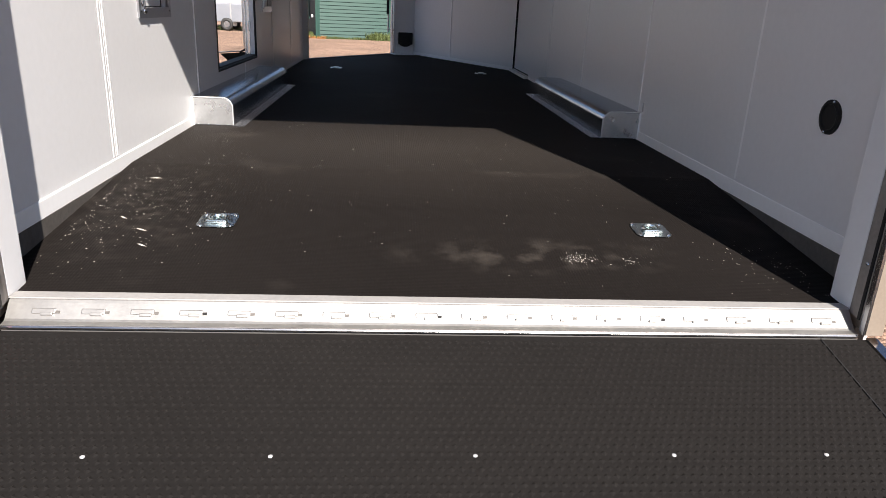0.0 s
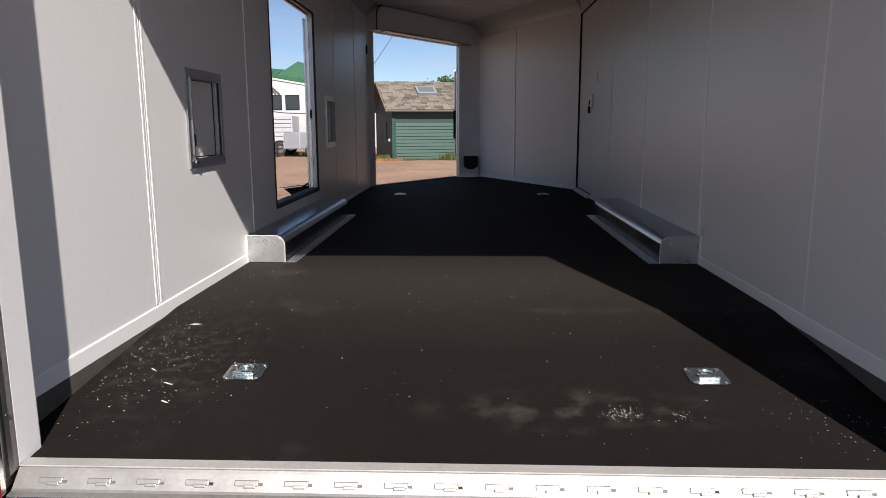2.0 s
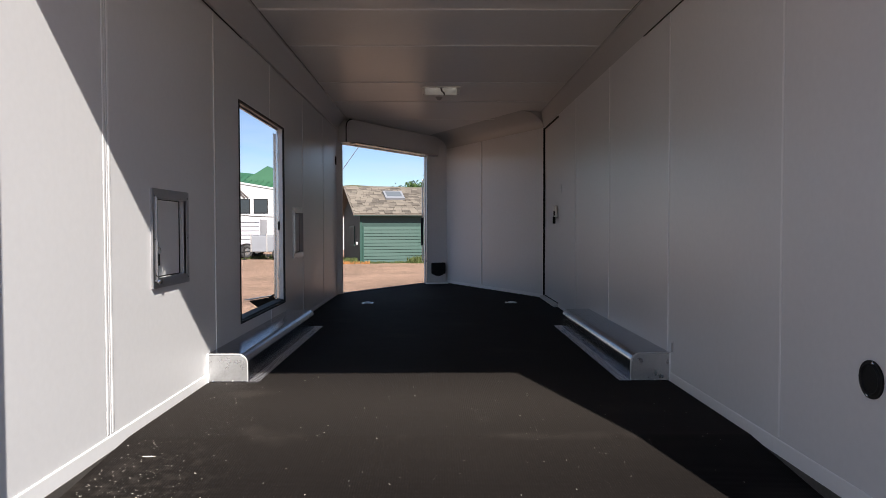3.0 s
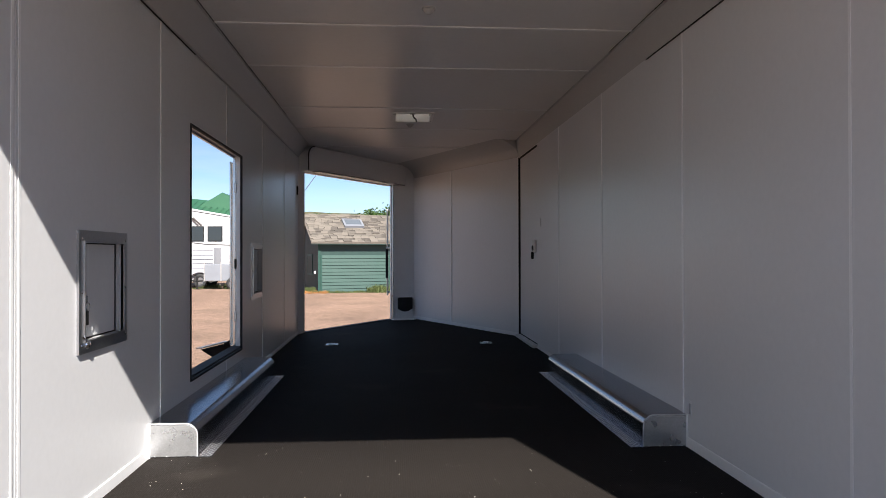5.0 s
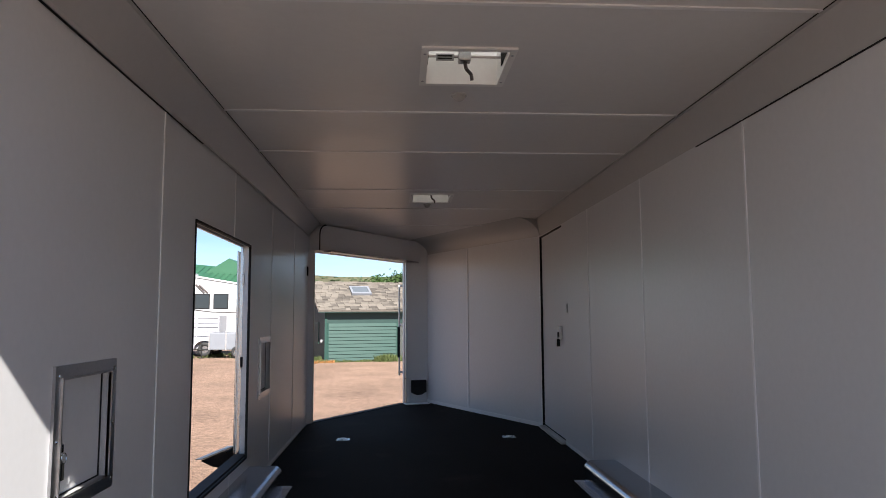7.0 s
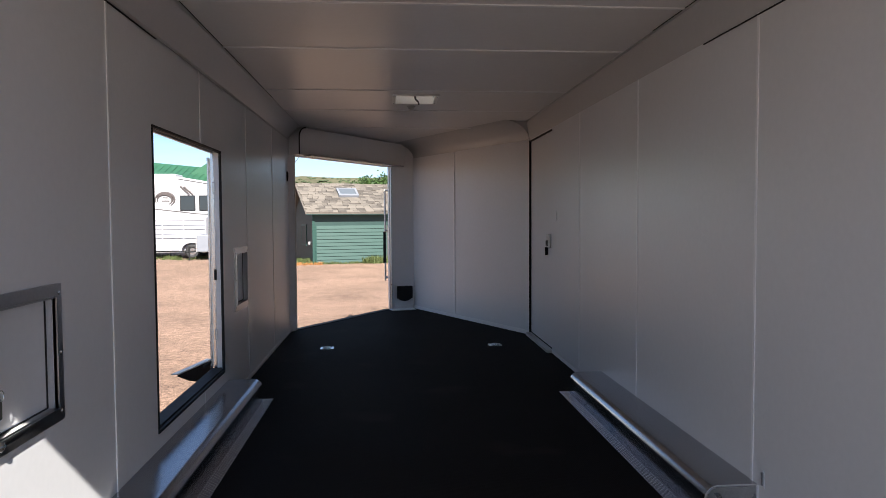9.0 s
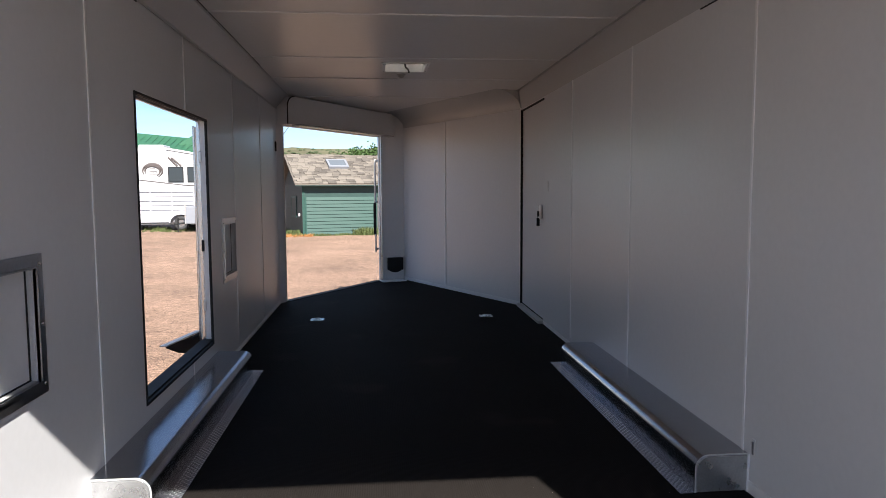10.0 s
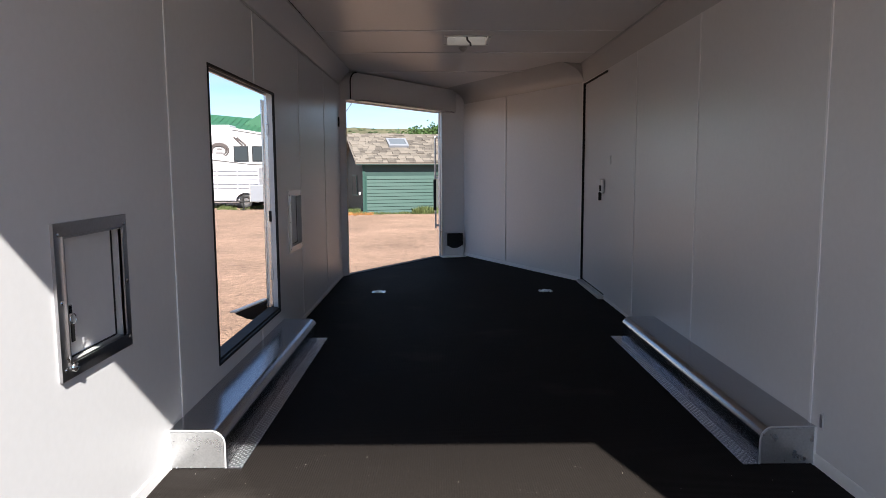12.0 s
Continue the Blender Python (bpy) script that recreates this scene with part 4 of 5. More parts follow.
def front_leaf():
    """Front door leaf, swung out ahead; a locking bar with a black grip stands off its face."""
    root = thing("front_door_leaf", "white front door leaf swung open, with a locking bar", "door", (*DOOR_B, 0), kind="structure")
    root.matrix_world = pose(DOOR_B.x + 0.005, DOOR_B.y + 0.10, 0, 0, 0, -0.3)
    part("leaf", boxed(-0.0, 0.04, 0.0, 1.72, 0.02, 1.84, 0.004), M_RV, root)
    bm = bmesh.new()
    rod(bm, (-0.085, 1.3, 0.25), (-0.085, 1.3, 1.62), 0.014, 10)
    part("locking_bar", bm, M_ALU_DULL, root)
    part("grip", boxed(-0.115, -0.075, 1.28, 1.32, 0.52, 0.98, 0.006), M_BLACK, root, "black grip")
    for z in (0.3, 1.0, 1.6):
        part("bracket", boxed(-0.10, 0.0, 1.28, 1.32, z - 0.015, z + 0.015, 0.004), M_ALU_DULL, root)


front_leaf()


def rear_fittings():
    turn = 180
    root = thing("tail_lamp", "oval red tail lamp on the rear post", "tail lamp", (-1.162, 0.175, 0.87), turn)
    bm = bmesh.new()
    box(bm, -0.025, 0.025, -0.01, 0.016, -0.15, 0.15, 0.024, 5)
    smooth(part("lens", bm, M_LENS, root))
    for i in range(6):
        bm = bmesh.new()
        ball(bm, (0, 0.015, -0.115 + i * 0.046), 0.013, (1, 0.35, 1), 10, 6)
        part("diode", bm, M_LENS, root)
    root = thing("reflector", "rectangular red reflector low on the rear post", "reflector", (-1.151, 0.175, -0.096), turn)
    part("plate", boxed(-0.024, 0.024, 0.0, 0.009, -0.035, 0.035, 0.001), M_RED, root)
    part("rim", boxed(-0.026, 0.026, -0.001, 0.003, -0.037, 0.037, 0.001), M_LENS, root)
    root = thing("strap_hinge", "aluminium strap hinge bolted to the rear post", "hinge", (-1.150, 0.175, 0.48), turn)
    part("plate", boxed(-0.030, 0.03, 0.0, 0.007, -0.05, 0.05, 0.002), M_ZINC, root)
    bm = bmesh.new()
    rod(bm, (0.04, 0.012, -0.055), (0.04, 0.012, 0.055), 0.016, 12)
    part("barrel", bm, M_ZINC, root)
    bm = boxed(0.04, 0.24, 0.004, 0.018, -0.028, 0.028, 0.004)
    part("strap", bm, M_ZINC, root)
    for x in (-0.014,):
        for z in (-0.032, 0.032):
            bm = bmesh.new()
            rod(bm, (x, 0.007, z), (x, 0.015, z), 0.009, 6)
            part("bolt", bm, M_CHROME, root)


rear_fittings()


def debris():
    """Pale chips and crumbs on the tail floor, thickest beside the left wall."""
    rnd = random.Random(5)
    bm = bmesh.new()

    def chip(x, y, size, long=1.0):
        z = 0.0 if y > CREASE else SILL_Z * (CREASE - y) / (CREASE - 0.30)
        a = rnd.uniform(0, math.pi)
        e1, e2 = Vector((math.cos(a), math.sin(a), 0)) * size * long, Vector((-math.sin(a), math.cos(a), 0)) * size * rnd.uniform(0.5, 1)
        c = Vector((x, y, z + 0.0006))
        vs = [bm.verts.new(c + e1), bm.verts.new(c + e2), bm.verts.new(c - e1 * 0.9), bm.verts.new(c - e2)]
        top = bm.verts.new(c + Vector((0, 0, size * 0.6)))
        for i in range(4):
            bm.faces.new((vs[i], vs[(i + 1) % 4], top))

    for _ in range(230):
        chip(rnd.uniform(-1.12, 1.1), rnd.uniform(0.36, 2.55), rnd.choice((0.0012, 0.0016, 0.0016, 0.0022, 0.003)))
    for _ in range(330):
        chip(-1.19 + abs(rnd.gauss(0, 0.22)), min(max(rnd.gauss(0.95, 0.28), 0.4), 2.0), rnd.choice((0.001, 0.0014, 0.0018, 0.0026)))
    for _ in range(90):
        chip(1.14 - abs(rnd.gauss(0, 0.14)), min(max(rnd.gauss(0.55, 0.12), 0.36), 1.0), rnd.choice((0.001, 0.0015, 0.002)))
    for _ in range(110):
        chip(rnd.gauss(0.44, 0.03), rnd.gauss(0.585, 0.02), rnd.choice((0.0008, 0.0012, 0.002)))
    for _ in range(40):
        chip(rnd.gauss(0.60, 0.012), rnd.gauss(0.57, 0.012), rnd.choice((0.0008, 0.0014)))
    for x, y in ((-1.05, 0.84), (-0.92, 0.62), (-1.07, 1.25), (-0.96, 0.74)):
        chip(x, y, 0.004, 7)
    tagged(part("wood_chips", bm, M_CHIP), "pale wood chips and crumbs scattered on the floor", "debris", kind="stuff")


debris()

# ---- outside ----


def ground_z(x, y):
    return -0.55 - 0.0113 * min(max(y, 0), 60) - 0.006 * (min(max(x, -14), 6) + 3.6) * min(max(y, 0), 30) / 30


def ground():
    bm = bmesh.new()
    xs = [-900, -200, -80, -40, -25, -14, -10, -6, -3.6, 0, 3, 6, 15, 40, 100, 300, 900]
    ys = [-900, -100, -30, -10, -4, 0, 5, 10, 15, 20, 25, 30, 35, 40, 45, 50, 60, 80, 120, 300, 900]
    grid = [[bm.verts.new((x, y, ground_z(x, y))) for x in xs] for y in ys]
    for r0, r1 in zip(grid, grid[1:]):
        for i in range(len(xs) - 1):
            bm.faces.new((r0[i], r0[i + 1], r1[i + 1], r1[i]))
    tagged(part("ground", bm, M_GRAVEL), "reddish packed gravel yard", "ground", kind="structure")


ground()


def pebbles():
    """Loose stones on the gravel beside the trailer's tail."""
    rnd = random.Random(21)
    verts, faces = [], []
    for _ in range(5200):
        x, y = rnd.uniform(-4.2, -1.25), rnd.uniform(-1.6, 3.2)
        r = rnd.choice((0.005, 0.006, 0.008, 0.008, 0.011, 0.015))
        z = ground_z(x, y)
        a = rnd.uniform(0, 2)
        n = len(verts)
        for k in range(4):
            t = a + k * math.pi / 2
            q = r * rnd.uniform(0.7, 1.3)
            verts.append((x + q * math.cos(t), y + q * math.sin(t), z - 0.001))
        verts.append((x + rnd.uniform(-0.3, 0.3) * r, y + rnd.uniform(-0.3, 0.3) * r, z + r * rnd.uniform(0.5, 0.9)))
        faces += [(n + k, n + (k + 1) % 4, n + 4) for k in range(4)]
    me = bpy.data.meshes.new("pebbles")
    me.from_pydata(verts, [], faces)
    me.materials.append(M_PEBBLE)
    tagged(new("pebbles", me), "small loose tan and grey stones on the gravel", "gravel", kind="stuff")


pebbles()


def shed():
    """Small garage turned a little: clapboard door, dark lintel, shingled gable roof with a skylight."""
    C = Vector((-3.66, 32.0))
    gz = ground_z(C.x, C.y) - 0.02
    root = thing("garage_shed", "dark green weathered shed with tan shingles and a skylight", "shed", (C.x, C.y, gz), 18)
    L, D, H = 4.1, 4.2, 2.60
    ridge = 3.79
    bm = bmesh.new()
    box(bm, 0, L, 0.06, 0.20, 0, H)
    box(bm, 0, L, D - 0.1, D, 0, H)
    box(bm, L - 0.1, L, 0.2, D - 0.1, 0, H)
    vs0 = [bm.verts.new((0.0, y, z)) for y, z in ((0.0, 0), (D, 0), (D, H), (D / 2, ridge - 0.10), (0.0, H))]
    vs1 = [bm.verts.new((0.1, y, z)) for y, z in ((0.0, 0), (D, 0), (D, H), (D / 2, ridge - 0.10), (0.0, H))]
    bm.faces.new(vs0)
    bm.faces.new(vs1[::-1])
    for i in range(5):
        bm.faces.new((vs0[i], vs0[(i + 1) % 5], vs1[(i + 1) % 5], vs1[i]))
    part("wall", bm, M_SIDING, root)
    for i in range(22):
        z = 0.06 + i * 0.155
        cutback = max(0.0, (z + 0.25 - H) * D / 2 / (ridge - H))
        y0, y1 = cutback, D - cutback
        bm = bmesh.new()
        prism(bm, [(0.0, z), (0.028, z), (0.008, z + 0.15), (0.0, z + 0.15)], (0, y1, 0), (0, y0, 0))
        for v in bm.verts:
            v.co.x = -abs(v.co.x)
        part("clapboard", bm, M_SIDING, root)
    part("corner_board", boxed(-0.03, 0.09, -0.02, 0.06, 0, 2.3), M_GREEN, root, "green corner board")
    part("lintel", boxed(0.09, L, 0.03, 0.08, 1.80, 2.50), M_GREEN_DARK, root, "dark green board above the door")
    part("fascia", boxed(-0.40, L + 0.38, -0.365, -0.335, 2.285, 2.335), M_GREEN_DARK, root)
    door = part("garage_door", boxed(0.10, 3.52, 0.0, 0.06, 0.02, 1.80), M_GREEN_DARK, root, "pale green clapboard garage door")
    src = None
    for i in range(11):
        if src is None:
            bm = bmesh.new()
            prism(bm, [(-0.0, 0.0), (-0.045, 0.0), (-0.012, 0.15), (0.0, 0.15)], (0.14, 0.0, 0.0), (3.46, 0.0, 0.0))
            for v in bm.verts:
                v.co.y = -abs(v.co.y)
            ob = part("board", bm, M_GREEN, door)
            src = ob.data
        else:
            ob = new("board", src)
            ob.parent = door
        ob.location = (0, 0, 0.05 + i * 0.158)
    part("stile", boxed(0.09, 0.16, -0.05, 0.0, 0.02, 1.80), M_GREEN, door)
    part("stile", boxed(3.42, 3.50, -0.05, 0.0, 0.02, 1.80), M_GREEN, door)
    # roof: two decks and courses of separate shingles on the near slope
    over = 0.38
    rise = (ridge - H) / (D / 2)
    norm = math.hypot(1, rise)
    bm = bmesh.new()
    for ys, ye in ((-over, D / 2), (D + over, D / 2)):
        za, zb = ridge - rise * abs(D / 2 - ys), ridge
        prism_pts = [(ys, za - 0.06), (ys, za), (ye, zb), (ye, zb - 0.06)]
        v0 = [bm.verts.new((-over - 0.04, y, z)) for y, z in prism_pts]
        v1 = [bm.verts.new((L + over, y, z)) for y, z in prism_pts]
        for i in range(4):
            bm.faces.new((v0[i], v0[(i + 1) % 4], v1[(i + 1) % 4], v1[i]))
        bm.faces.new(v0)
        bm.faces.new(v1[::-1])
    roof = part("roof", bm, M_SHINGLE, root, "tan asphalt shingle roof")
    rnd = random.Random(3)
    run = (D / 2 + over) * norm
    slope_m = Matrix.Translation((0, -over, ridge - rise * (D / 2 + over))) @ Matrix.Rotation(math.atan(rise), 4, "X")
    shapes = []
    for k in range(4):
        w = 0.24 + 0.05 * k
        shapes.append((w, None))
    rows = 17
    for r in range(rows):
        x = -over - 0.04 + rnd.uniform(0, 0.15)
        while x < L + over - 0.1:
            k = rnd.randrange(4)
            w, me = shapes[k]
            if me is None:
                bm = boxed(0, w - 0.012, 0, run / rows * 1.08, 0.0, 0.016 + 0.010 * k)
                ob = part("shingle", bm, M_SHINGLE, roof)
                shapes[k] = (w, ob.data)
            else:
                ob = new("shingle", me)
                ob.parent = roof
            ob.matrix_basis = slope_m @ pose(x, r * run / rows, 0.0, 1.2)
            x += w
    part("ridge_cap", boxed(-over - 0.04, L + over, D / 2 - 0.10, D / 2 + 0.10, ridge - 0.05, ridge + 0.015), M_SHINGLE, roof)
    # skylight on the near slope
    m = slope_m @ pose(1.45, run * 0.50, 0.0)
    bm = bmesh.new()
    for a, b, c, d in cut_rects(0, 0.98, 0, 0.78, [(0.10, 0.88, 0.16, 0.70)]):
        box(bm, a, b, c, d, 0.0, 0.14, m=m)
    window = part("skylight", bm, M_TRAILER_GREY, root, "white-framed skylight")
    bm = bmesh.new()
    box(bm, 0.08, 0.90, 0.14, 0.72, 0.10, 0.118, m=m)
    part("pane", bm, M_SKYGLASS, window)
    # window frame, lamp and cable on the side wall
    win = part("side_window", boxed(-0.05, -0.02, 1.35, 2.35, 0.9, 1.75), M_SIDING, root, "boarded side window")
    for a, b, c, d in cut_rects(1.27, 2.43, 0.82, 1.83, [(1.35, 2.35, 0.9, 1.75)]):
        part("window_frame", boxed(-0.06, -0.02, a, b, c, d), M_GREEN, win)
    part("wall_lamp", boxed(-0.12, -0.03, 0.45, 0.55, 0.90, 1.04, 0.02), M_RV, root, "small white wall lamp")


shed()


def rv():
    """Tall white travel trailer with tinted windows and a curved decal, broadside on."""
    gz = ground_z(-12, 39.5)
    root = thing("travel_trailer", "white travel trailer with tinted windows and dark swoosh decal", "trailer", (-12.0, 39.5, gz))
    top = 3.61 - gz
    bm = bmesh.new()
    side = [(-5.2, 0.62), (4.6, 0.62), (4.6, top - 0.80), (2.2, top - 0.42), (0.2, top - 0.07), (-5.0, top - 0.02), (-5.2, top - 0.2)]
    rows = [[bm.verts.new((x, y, z)) for x, z in side] for y in (0.0, 2.4)]
    for i in range(7):
        bm.faces.new((rows[0][i], rows[0][(i + 1) % 7], rows[1][(i + 1) % 7], rows[1][i]))
    bm.faces.new(rows[0][::-1])
    bm.faces.new(rows[1])
    bmesh.ops.bevel(bm, geom=list(bm.edges), offset=0.07, segments=3, affect="EDGES", profile=0.5)
    smooth(part("body", bm, M_RV, root))
    part("roof_unit", boxed(-1.35, 0.0, 0.25, 1.6, top - 0.1, top + 0.10, 0.07, 3), M_RV, root, "white roof air unit")
    bm = bmesh.new()
    rod(bm, (0.2, -0.02, top - 0.20), (4.4, -0.02, top - 0.90), 0.014, 6)
    part("gutter", bm, M_RV_LINE, root)
    for x in (0.27, 1.30, 3.0):
        w = part("window", boxed(x, x + 0.83, -0.03, 0.02, 2.58, 3.44, 0.01), M_BLACK, root, "tinted window")
        part("pane", boxed(x + 0.05, x + 0.78, -0.036, -0.028, 2.63, 3.39), M_DARKGLASS, w)
    bm = bmesh.new()
    c = Vector((-0.55, -0.004, 3.20))
    for k in range(2):
        pts = []
        for i in range(25):
            t = math.radians(150 + i * 11) * -1
            pts.append(c + Vector((math.cos(t) * (0.52 - 0.12 * k), 0, math.sin(t) * (0.38 - 0.08 * k))))
        for i, (p, q) in enumerate(zip(pts, pts[1:])):
            rod(bm, p, q, 0.055 * (0.4 + abs(math.sin(i / 24 * math.pi))), 6)
    for i in range(5):
        box(bm, c.x - 0.2 + 0.02 * i, c.x + 0.28 - 0.03 * i, -0.006, 0.004, 3.02 + 0.075 * i, 3.05 + 0.075 * i)
    part("decal", bm, M_RV_LINE, root, "grey-brown swoosh decal")
    bm = bmesh.new()
    for k, (x0, z0, x1, z1) in enumerate(((-1.3, 2.72, 1.2, 2.42), (1.2, 2.42, 4.4, 2.30), (0.30, 3.95, 0.78, 3.47), (0.48, 3.92, 0.98, 3.47))):
        rod(bm, (x0, -0.002, z0), (x1, -0.002, z1), 0.025 if k < 2 else 0.05, 6)
    part("stripe", bm, M_RV_LINE, root, "dark slanting stripes")
    part("skirt", boxed(-5.0, 4.4, 0.15, 2.2, 0.35, 0.62), M_BLACK, root)
    for x in (-3.6, -2.7):
        bm = bmesh.new()
        rod(bm, (x, 0.05, 0.36), (x, 0.28, 0.36), 0.36, 24)
        wheel = part("wheel", bm, M_TYRE, root)
        bm = bmesh.new()
        rod(bm, (x, 0.03, 0.36), (x, 0.06, 0.36), 0.2, 16)
        part("rim", bm, M_ALU, wheel)
    for x in (-4.6, 4.2):
        part("jack", boxed(x - 0.05, x + 0.05, 0.3, 0.4, 0, 0.4), M_BLACK, root)


rv()


def stock_trailer():
    """Aluminium stock trailer with open slatted sides."""
    y = 37.9
    gz = ground_z(-12, y)
    root = thing("stock_trailer", "aluminium livestock trailer with open slatted sides", "trailer", (-12.02, y, gz))
    x0, x1 = -2.4, 2.05
    for side_y in (0.0, 1.9):
        for i in range(6):
            z = 0.86 + i * 0.235
            part("slat", boxed(x0, x1, side_y, side_y + 0.03, z, z + 0.195, 0.008), M_SLAT, root)
        for x in (x0, x0 + 1.1, x0 + 2.2, x0 + 3.3, x1):
            part("post", boxed(x - 0.035, x + 0.035, side_y - 0.02, side_y + 0.06, 0.62, 2.28, 0.01), M_SLAT, root)
    part("lower_panel", boxed(x0, x1, 0.0, 0.05, 0.36, 0.86, 0.01), M_SLAT, root)
    # added backing right behind the slats, so the shaded gaps come out pale grey
    part("gap_backing", boxed(x0 + 0.05, x1 - 0.05, 0.045, 0.06, 0.5, 2.2), M_SLAT, root)
    part("deck", boxed(x0, x1, 0.0, 1.95, 0.34, 0.44), M_ALU_DULL, root)
    part("front_panel", boxed(x1 - 0.03, x1 + 0.03, 0.0, 1.94, 0.4, 2.2, 0.01), M_SLAT, root)
    bm = bmesh.new()
    outline = [(0.62 * math.cos(t), 0.42 + 0.50 * math.sin(t)) for t in [i * math.pi / 14 for i in range(15)]]
    outline += [(0.55 * math.cos(t), 0.42 + 0.44 * math.sin(t)) for t in [i * math.pi / 14 for i in range(14, -1, -1)]]
    prism(bm, outline, (1.40, -0.02, 0), (1.40, -0.27, 0))
    part("mudguard", bm, M_SLAT, root)
    for wy in (-0.24, 1.98):
        bm = bmesh.new()
        torus(bm, (1.40, wy + 0.1, 0.39), 0.28, 0.11, "Y", 24, 10)
        wheel = part("wheel", bm, M_TYRE, root)
        bm = bmesh.new()
        rod(bm, (1.40, wy + 0.04, 0.39), (1.40, wy + 0.16, 0.39), 0.20, 18)
        part("rim", bm, M_ALU, wheel)
    part("tail_board", boxed(x0 - 0.3, x0, 0.0, 1.9, 0.45, 0.55), M_LENS, root)
    part("jack", boxed(x0 + 0.1, x0 + 0.2, 0.8, 0.9, 0.0, 0.36), M_BLACK, root)


stock_trailer()


def cargo_trailer():
    y = 36.2
    gz = ground_z(-9.6, y)
    root = thing("utility_trailer", "small grey utility trailer with a black hitch jack", "trailer", (-9.55, y, gz))
    part("body", boxed(-0.45, 2.2, 0, 1.6, 0.42, 1.30, 0.04), M_TRAILER_GREY, root)
    for x in (-0.45, 0.4, 1.2, 2.2):
        part("post", boxed(x - 0.03, x + 0.03, -0.02, 0.0, 0.42, 1.42), M_ALU_DULL, root)
    bm = bmesh.new()
    rod(bm, (-0.45, 0.3, 0.45), (-1.0, 0.0, 0.42), 0.04, 8)
    rod(bm, (-0.45, 1.3, 0.45), (-1.0, 0.0, 0.42), 0.04, 8)
    part("drawbar", bm, M_BLACK, root)
    bm = bmesh.new()
    rod(bm, (-0.8, -0.05, 0.0), (-0.8, -0.05, 0.72), 0.04, 10)
    rod(bm, (-0.8, -0.05, 0.0), (-0.8, -0.05, 0.04), 0.12, 12)
    part("hitch_jack", bm, M_BLACK, root)
    for wy in (-0.2, 1.65):
        bm = bmesh.new()
        torus(bm, (1.0, wy + 0.1, 0.31), 0.22, 0.09, "Y", 20, 8)
        wheel = part("wheel", bm, M_TYRE, root)
        bm = bmesh.new()
        rod(bm, (1.0, wy + 0.05, 0.31), (1.0, wy + 0.15, 0.31), 0.15, 14)
        part("rim", bm, M_ALU, wheel)


cargo_trailer()


def barn():
    """Long building far behind with a green ribbed metal roof and a taller cross gable."""
    y0 = 58.0
    gz = ground_z(-14, y0)
    root = thing("green_roofed_building", "long pale building with a green metal roof", "building", (-20, y0, gz))
    part("wall", boxed(-24, 24, 0.6, 16, 0, 4.6), M_RV, root)
    eave, ridge = 4.4, 7.75
    bm = bmesh.new()
    pts = [(-0.4, eave - 0.15), (-0.4, eave), (8, ridge), (17, eave), (17, eave - 0.15), (8, ridge - 0.2)]
    stations = [[bm.verts.new((x, y, z - (fall if y == 8 else 0))) for y, z in pts] for x, fall in ((-25, 0.0), (-4.0, 0.0), (6.2, 1.0))]
    for v0, v1 in zip(stations, stations[1:]):
        for i in range(6):
            bm.faces.new((v0[i], v0[(i + 1) % 6], v1[(i + 1) % 6], v1[i]))
    bm.faces.new(stations[0][::-1])
    bm.faces.new(stations[-1])
    roof = part("roof", bm, M_ROOF_GREEN, root, "green ribbed metal roof")
    src = None
    for i in range(56):
        fall = max(0.0, i * 0.55 - 20.8) / 10.2
        slope_m = Matrix.Translation((0, -0.4, eave)) @ Matrix.Rotation(math.atan((ridge - fall - eave) / 8.4), 4, "X")
        if src is None:
            ob = part("rib", boxed(-0.02, 0.02, 0, 8.8, -0.01, 0.016), M_ROOF_GREEN, roof)
            src = ob.data
        else:
            ob = new("rib", src)
            ob.parent = roof
        ob.matrix_basis = slope_m @ pose(-24.8 + i * 0.55, 0, 0)
    bm = bmesh.new()
    pts = [(1.4, 6.0), (4.2, 7.7), (7.2, 5.9), (7.2, 5.0), (1.4, 5.0)]
    v0 = [bm.verts.new((x, 6.0, z)) for x, z in pts]
    v1 = [bm.verts.new((x, 14, z)) for x, z in pts]
    for i in range(5):
        bm.faces.new((v0[i], v0[(i + 1) % 5], v1[(i + 1) % 5], v1[i]))
    bm.faces.new(v0[::-1])
    bm.faces.new(v1)
    part("cross_gable", bm, M_ROOF_GREEN, root, "green cross gable")
    bm = boxed(5.9, 14, 1.0, 15, 0, 5.0)
    part("wing_wall", bm, M_RV, root)


barn()


